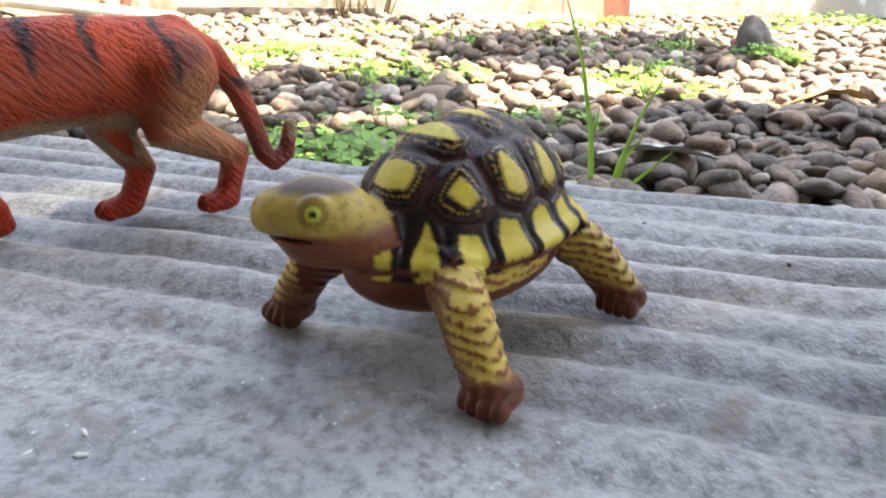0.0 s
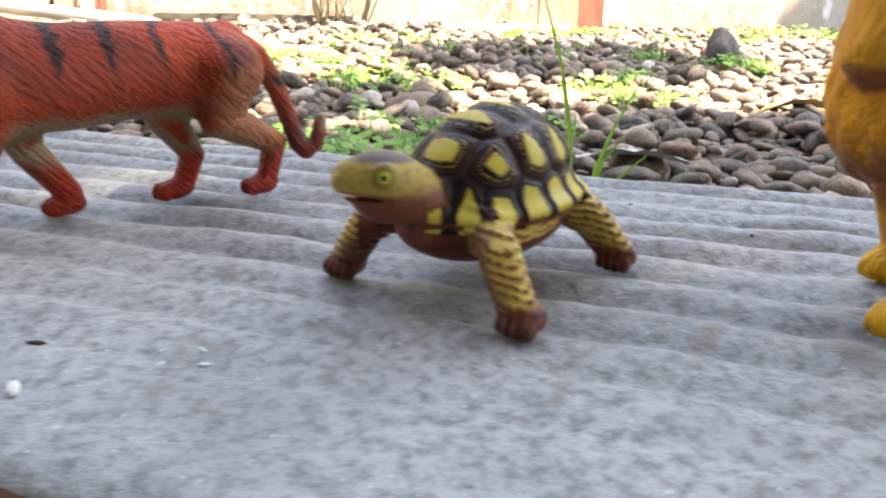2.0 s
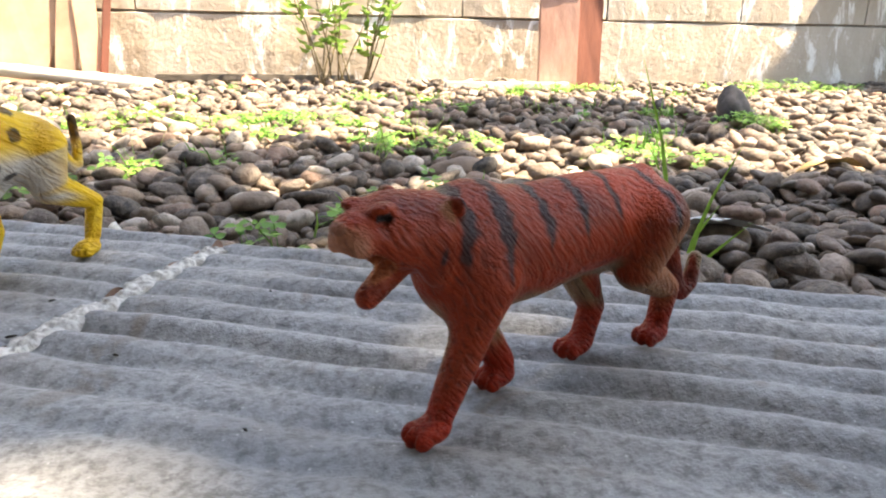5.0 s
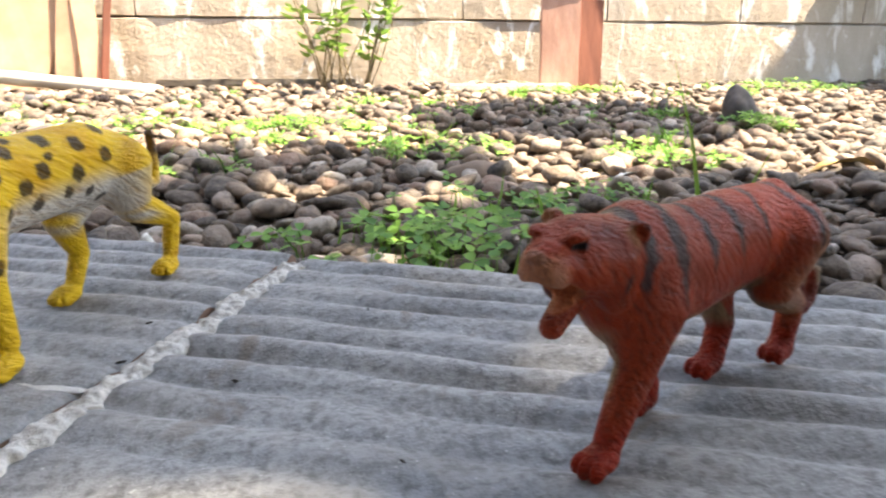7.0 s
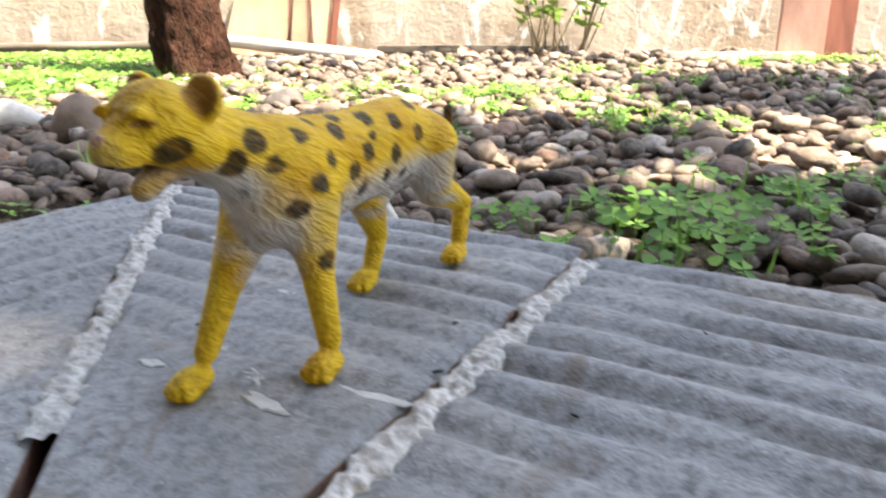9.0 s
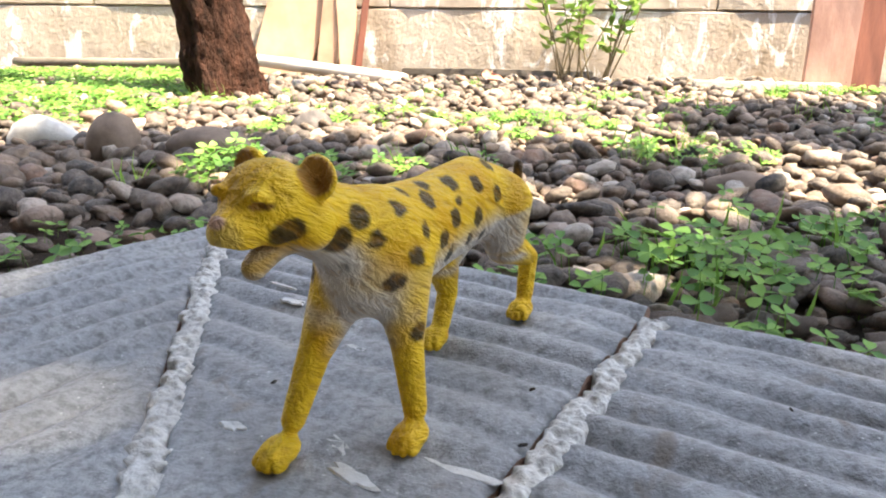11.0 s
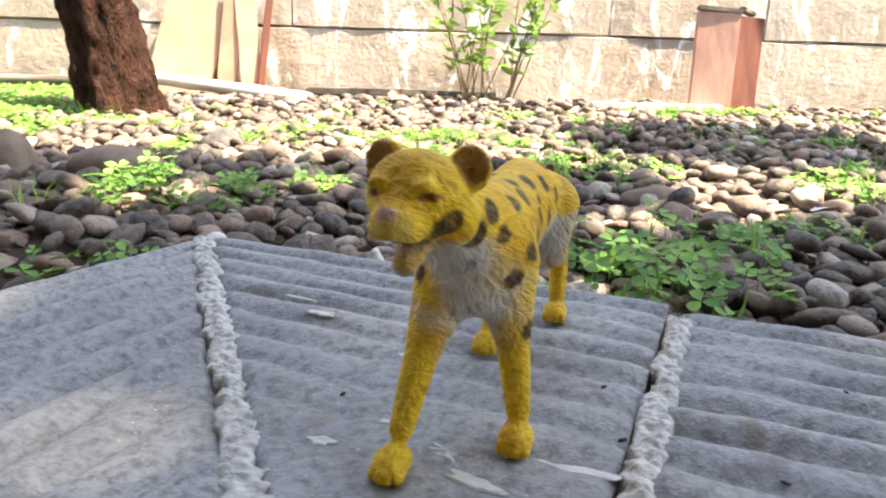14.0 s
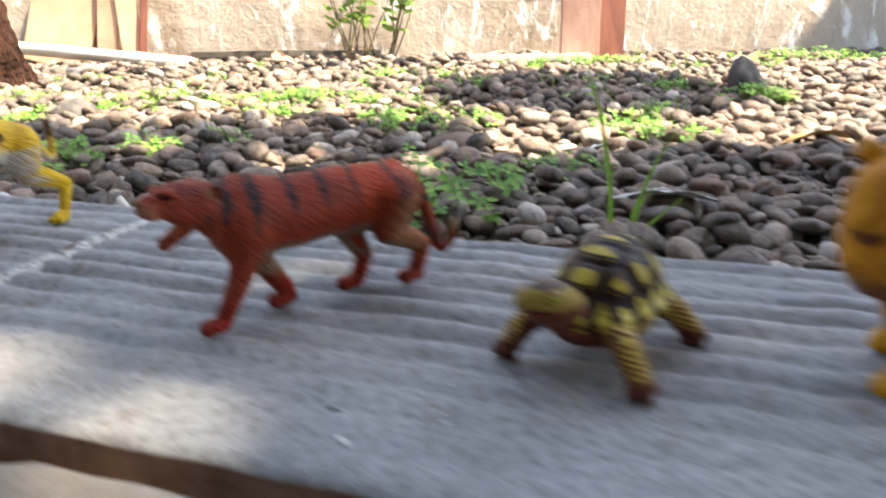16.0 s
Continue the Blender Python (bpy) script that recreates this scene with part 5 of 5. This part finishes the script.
def pole(a, b, r, material, label, name="pole", seed=0, sides=10):
    pts = [Vector(a).lerp(Vector(b), k / 14) for k in range(15)]
    radii = [r * (1 + 0.08 * (k % 5 == 0)) for k in range(15)]
    ob = tube_object(name, [(p.x, p.y, p.z) for p in pts], radii, material, None, sides, 0.15, seed)
    return tagged(ob, label, "pole")


gz = ground_height(-1.0, 3.5)
pole((-1.75, 3.42, 0.01), (-0.85, 3.3, -0.076), 0.03, POLE, "pale weathered bamboo pole lying along the wall")
pole((-3.0, 3.5, gz + 0.06), (-1.75, 3.5, gz + 0.07), 0.024, DARKWOOD, "dark timber pole lying along the wall", seed=2)
rail = part("timber_rail", box_bm((0.95, 0.05, 0.035), bevel=0.006, rough=0.004, cuts=4), DARKWOOD)
rail.matrix_world = pose(-0.42, 3.52, gz + 0.05)
tagged(rail, "dark timber rail lying at the wall's foot", "timber")
rail = part("timber_rail", box_bm((0.6, 0.06, 0.035), bevel=0.006, rough=0.004, cuts=4, seed=3), POLE)
rail.matrix_world = pose(0.745, 3.13, -0.062)
tagged(rail, "grey weathered timber rail lying before the wall", "timber")


def boards():
    for n, (x, w, h, lean, turn, mat, label) in enumerate((
            (-1.47, 0.3, 0.5, 12, 3, BOARD, "tan sheet of board leaning against the wall"),
            (-1.26, 0.1, 0.55, 10, -4, BOARD, "narrow pale board leaning against the wall"),
            (-1.17, 0.1, 0.5, 14, 8, BOARD, "pinkish plank leaning against the wall"),
            (-1.09, 0.035, 0.48, 13, 20, RED_SHADED, "red-brown batten leaning against the wall"))):
        z = ground_height(x, 3.5)
        ob = part("board", box_bm((w, 0.02, h), bevel=0.004, rough=0.004, cuts=3, seed=n), mat)
        ob.matrix_world = pose(x, 3.53 - 0.012 * n, z + h / 2, -lean * 0.6, (16, 6, -3, 9)[n], turn)
        tagged(ob, label, "board", "boards leaning on the wall")
    for n, (x, y) in enumerate(((-1.1, 3.42), (-1.03, 3.38), (-1.15, 3.4))):
        ob = part("tile_shard", box_bm((0.12, 0.08, 0.018), bevel=0.004, rough=0.012, cuts=1, seed=n), TERRACOTTA)
        ob.matrix_world = pose(x, y, ground_height(x, y) + 0.03 + 0.016 * n, 8, -6, 25 * n)
        tagged(ob, "broken terracotta tile shard by the wall", "tile shard", "tile shards")


boards()
stick = tube_object("stick", [(-1.78, 1.85, -0.17), (-1.8, 1.85, -0.03), (-1.82, 1.85, 0.1), (-1.87, 1.85, 0.25)], [0.011, 0.01, 0.009, 0.007], TWIG, None, 8, 0.2, 1)
tagged(stick, "thin brown stick standing upright in the grass", "stick")
shrub(*SHRUB_AT, 0.82, 4)

# ---- stones and fallen leaves ----
for name, x, y, lift, size, seed, mat, label, turn, tilt in BIG_STONES:
    stone(name, (x, y, ground_height(x, y) + lift), size, seed, mat, label, turn, tilt)


def fallen_leaf(at, length, width, material, turn, tilt, label, curl=0.09):
    verts, faces = [], []
    n = 10
    for i in range(n + 1):
        t = i / n
        w = width * 0.5 * math.sin(math.pi * min(0.97, 0.04 + t * 0.95)) ** 0.75
        for k in range(-3, 4):
            s = k / 3
            verts.append((length * (t - 0.5), w * s, curl * length * (math.sin(math.pi * t) * 0.6 + 0.45 * s * s * math.sin(math.pi * t)) + (0.0016 if k == 0 else 0) + 0.004 * noise.noise((t * 5, s * 3, length * 40))))
    m = len(verts)
    verts.extend([(x, y, z - 0.0012) for x, y, z in verts])
    for i in range(n):
        for k in range(6):
            a = i * 7 + k
            faces.append((a, a + 1, a + 8, a + 7))
            faces.append((m + a, m + a + 7, m + a + 8, m + a + 1))
    ob = mesh_object("fallen_leaf", verts, faces, material)
    ob.matrix_world = pose(*at, tilt, 0, turn)
    return tagged(ob, label, "leaf", "fallen leaves")


for x, y, lift, length, width, mat, turn, tilt, label in LEAVES:
    fallen_leaf((x, y, ground_height(x, y) + lift), length, width, mat, turn, tilt, label)

for n, (x, y, rx, ry, count, size, height, blades) in enumerate(CLOVERS):
    scale = 1.0 if y < 1.5 else 0.78
    clover_patch(*garden(x, y), rx * scale, ry * scale, count, size * scale, n + 1, height, blades)
scatter = random.Random(77)
for n in range(34):
    y = scatter.uniform(1.1, 3.7)
    x = scatter.uniform(-0.9, 0.9) * y * 0.75
    clover_patch(*garden(x, y), scatter.uniform(0.05, 0.14), scatter.uniform(0.04, 0.09), scatter.randint(14, 42), 0.014 + 0.001 * y, n + 60, 0.05, scatter.randint(1, 7))
for n, (x, y, count, length) in enumerate(TUFTS):
    grass_tuft(*garden(x, y), count, length, n + 40)
for points, width in BLADES:
    long_blade(points, width, "tall thin green grass blade beside the slab edge")


# ---- crumbs on the slabs ----
def crumb(u, v, size, material, n, label, category):
    vv, ff = pebble_shape(n, 1)
    ob = mesh_object(category.replace(" ", "_"), vv * size * np.array([1.5, 0.8, 0.7]), ff, material)
    p = uv(u, v, rib(v, u, 1.0) + size * 0.25)
    ob.matrix_world = pose(p.x, p.y, p.z, 0, 0, 53 * n)
    return tagged(ob, label, category, category + "s")


for n, (u, v, size) in enumerate(CRUMBS):
    crumb(u, v, size, DIRT, n, "dark dirt crumb lying on a slab", "dirt crumb")
for n, (u, v, size) in enumerate(FLAKES):
    crumb(u, v, size * 0.65, PALESTONE, n + 50, "white flake lying on a slab", "white flake")
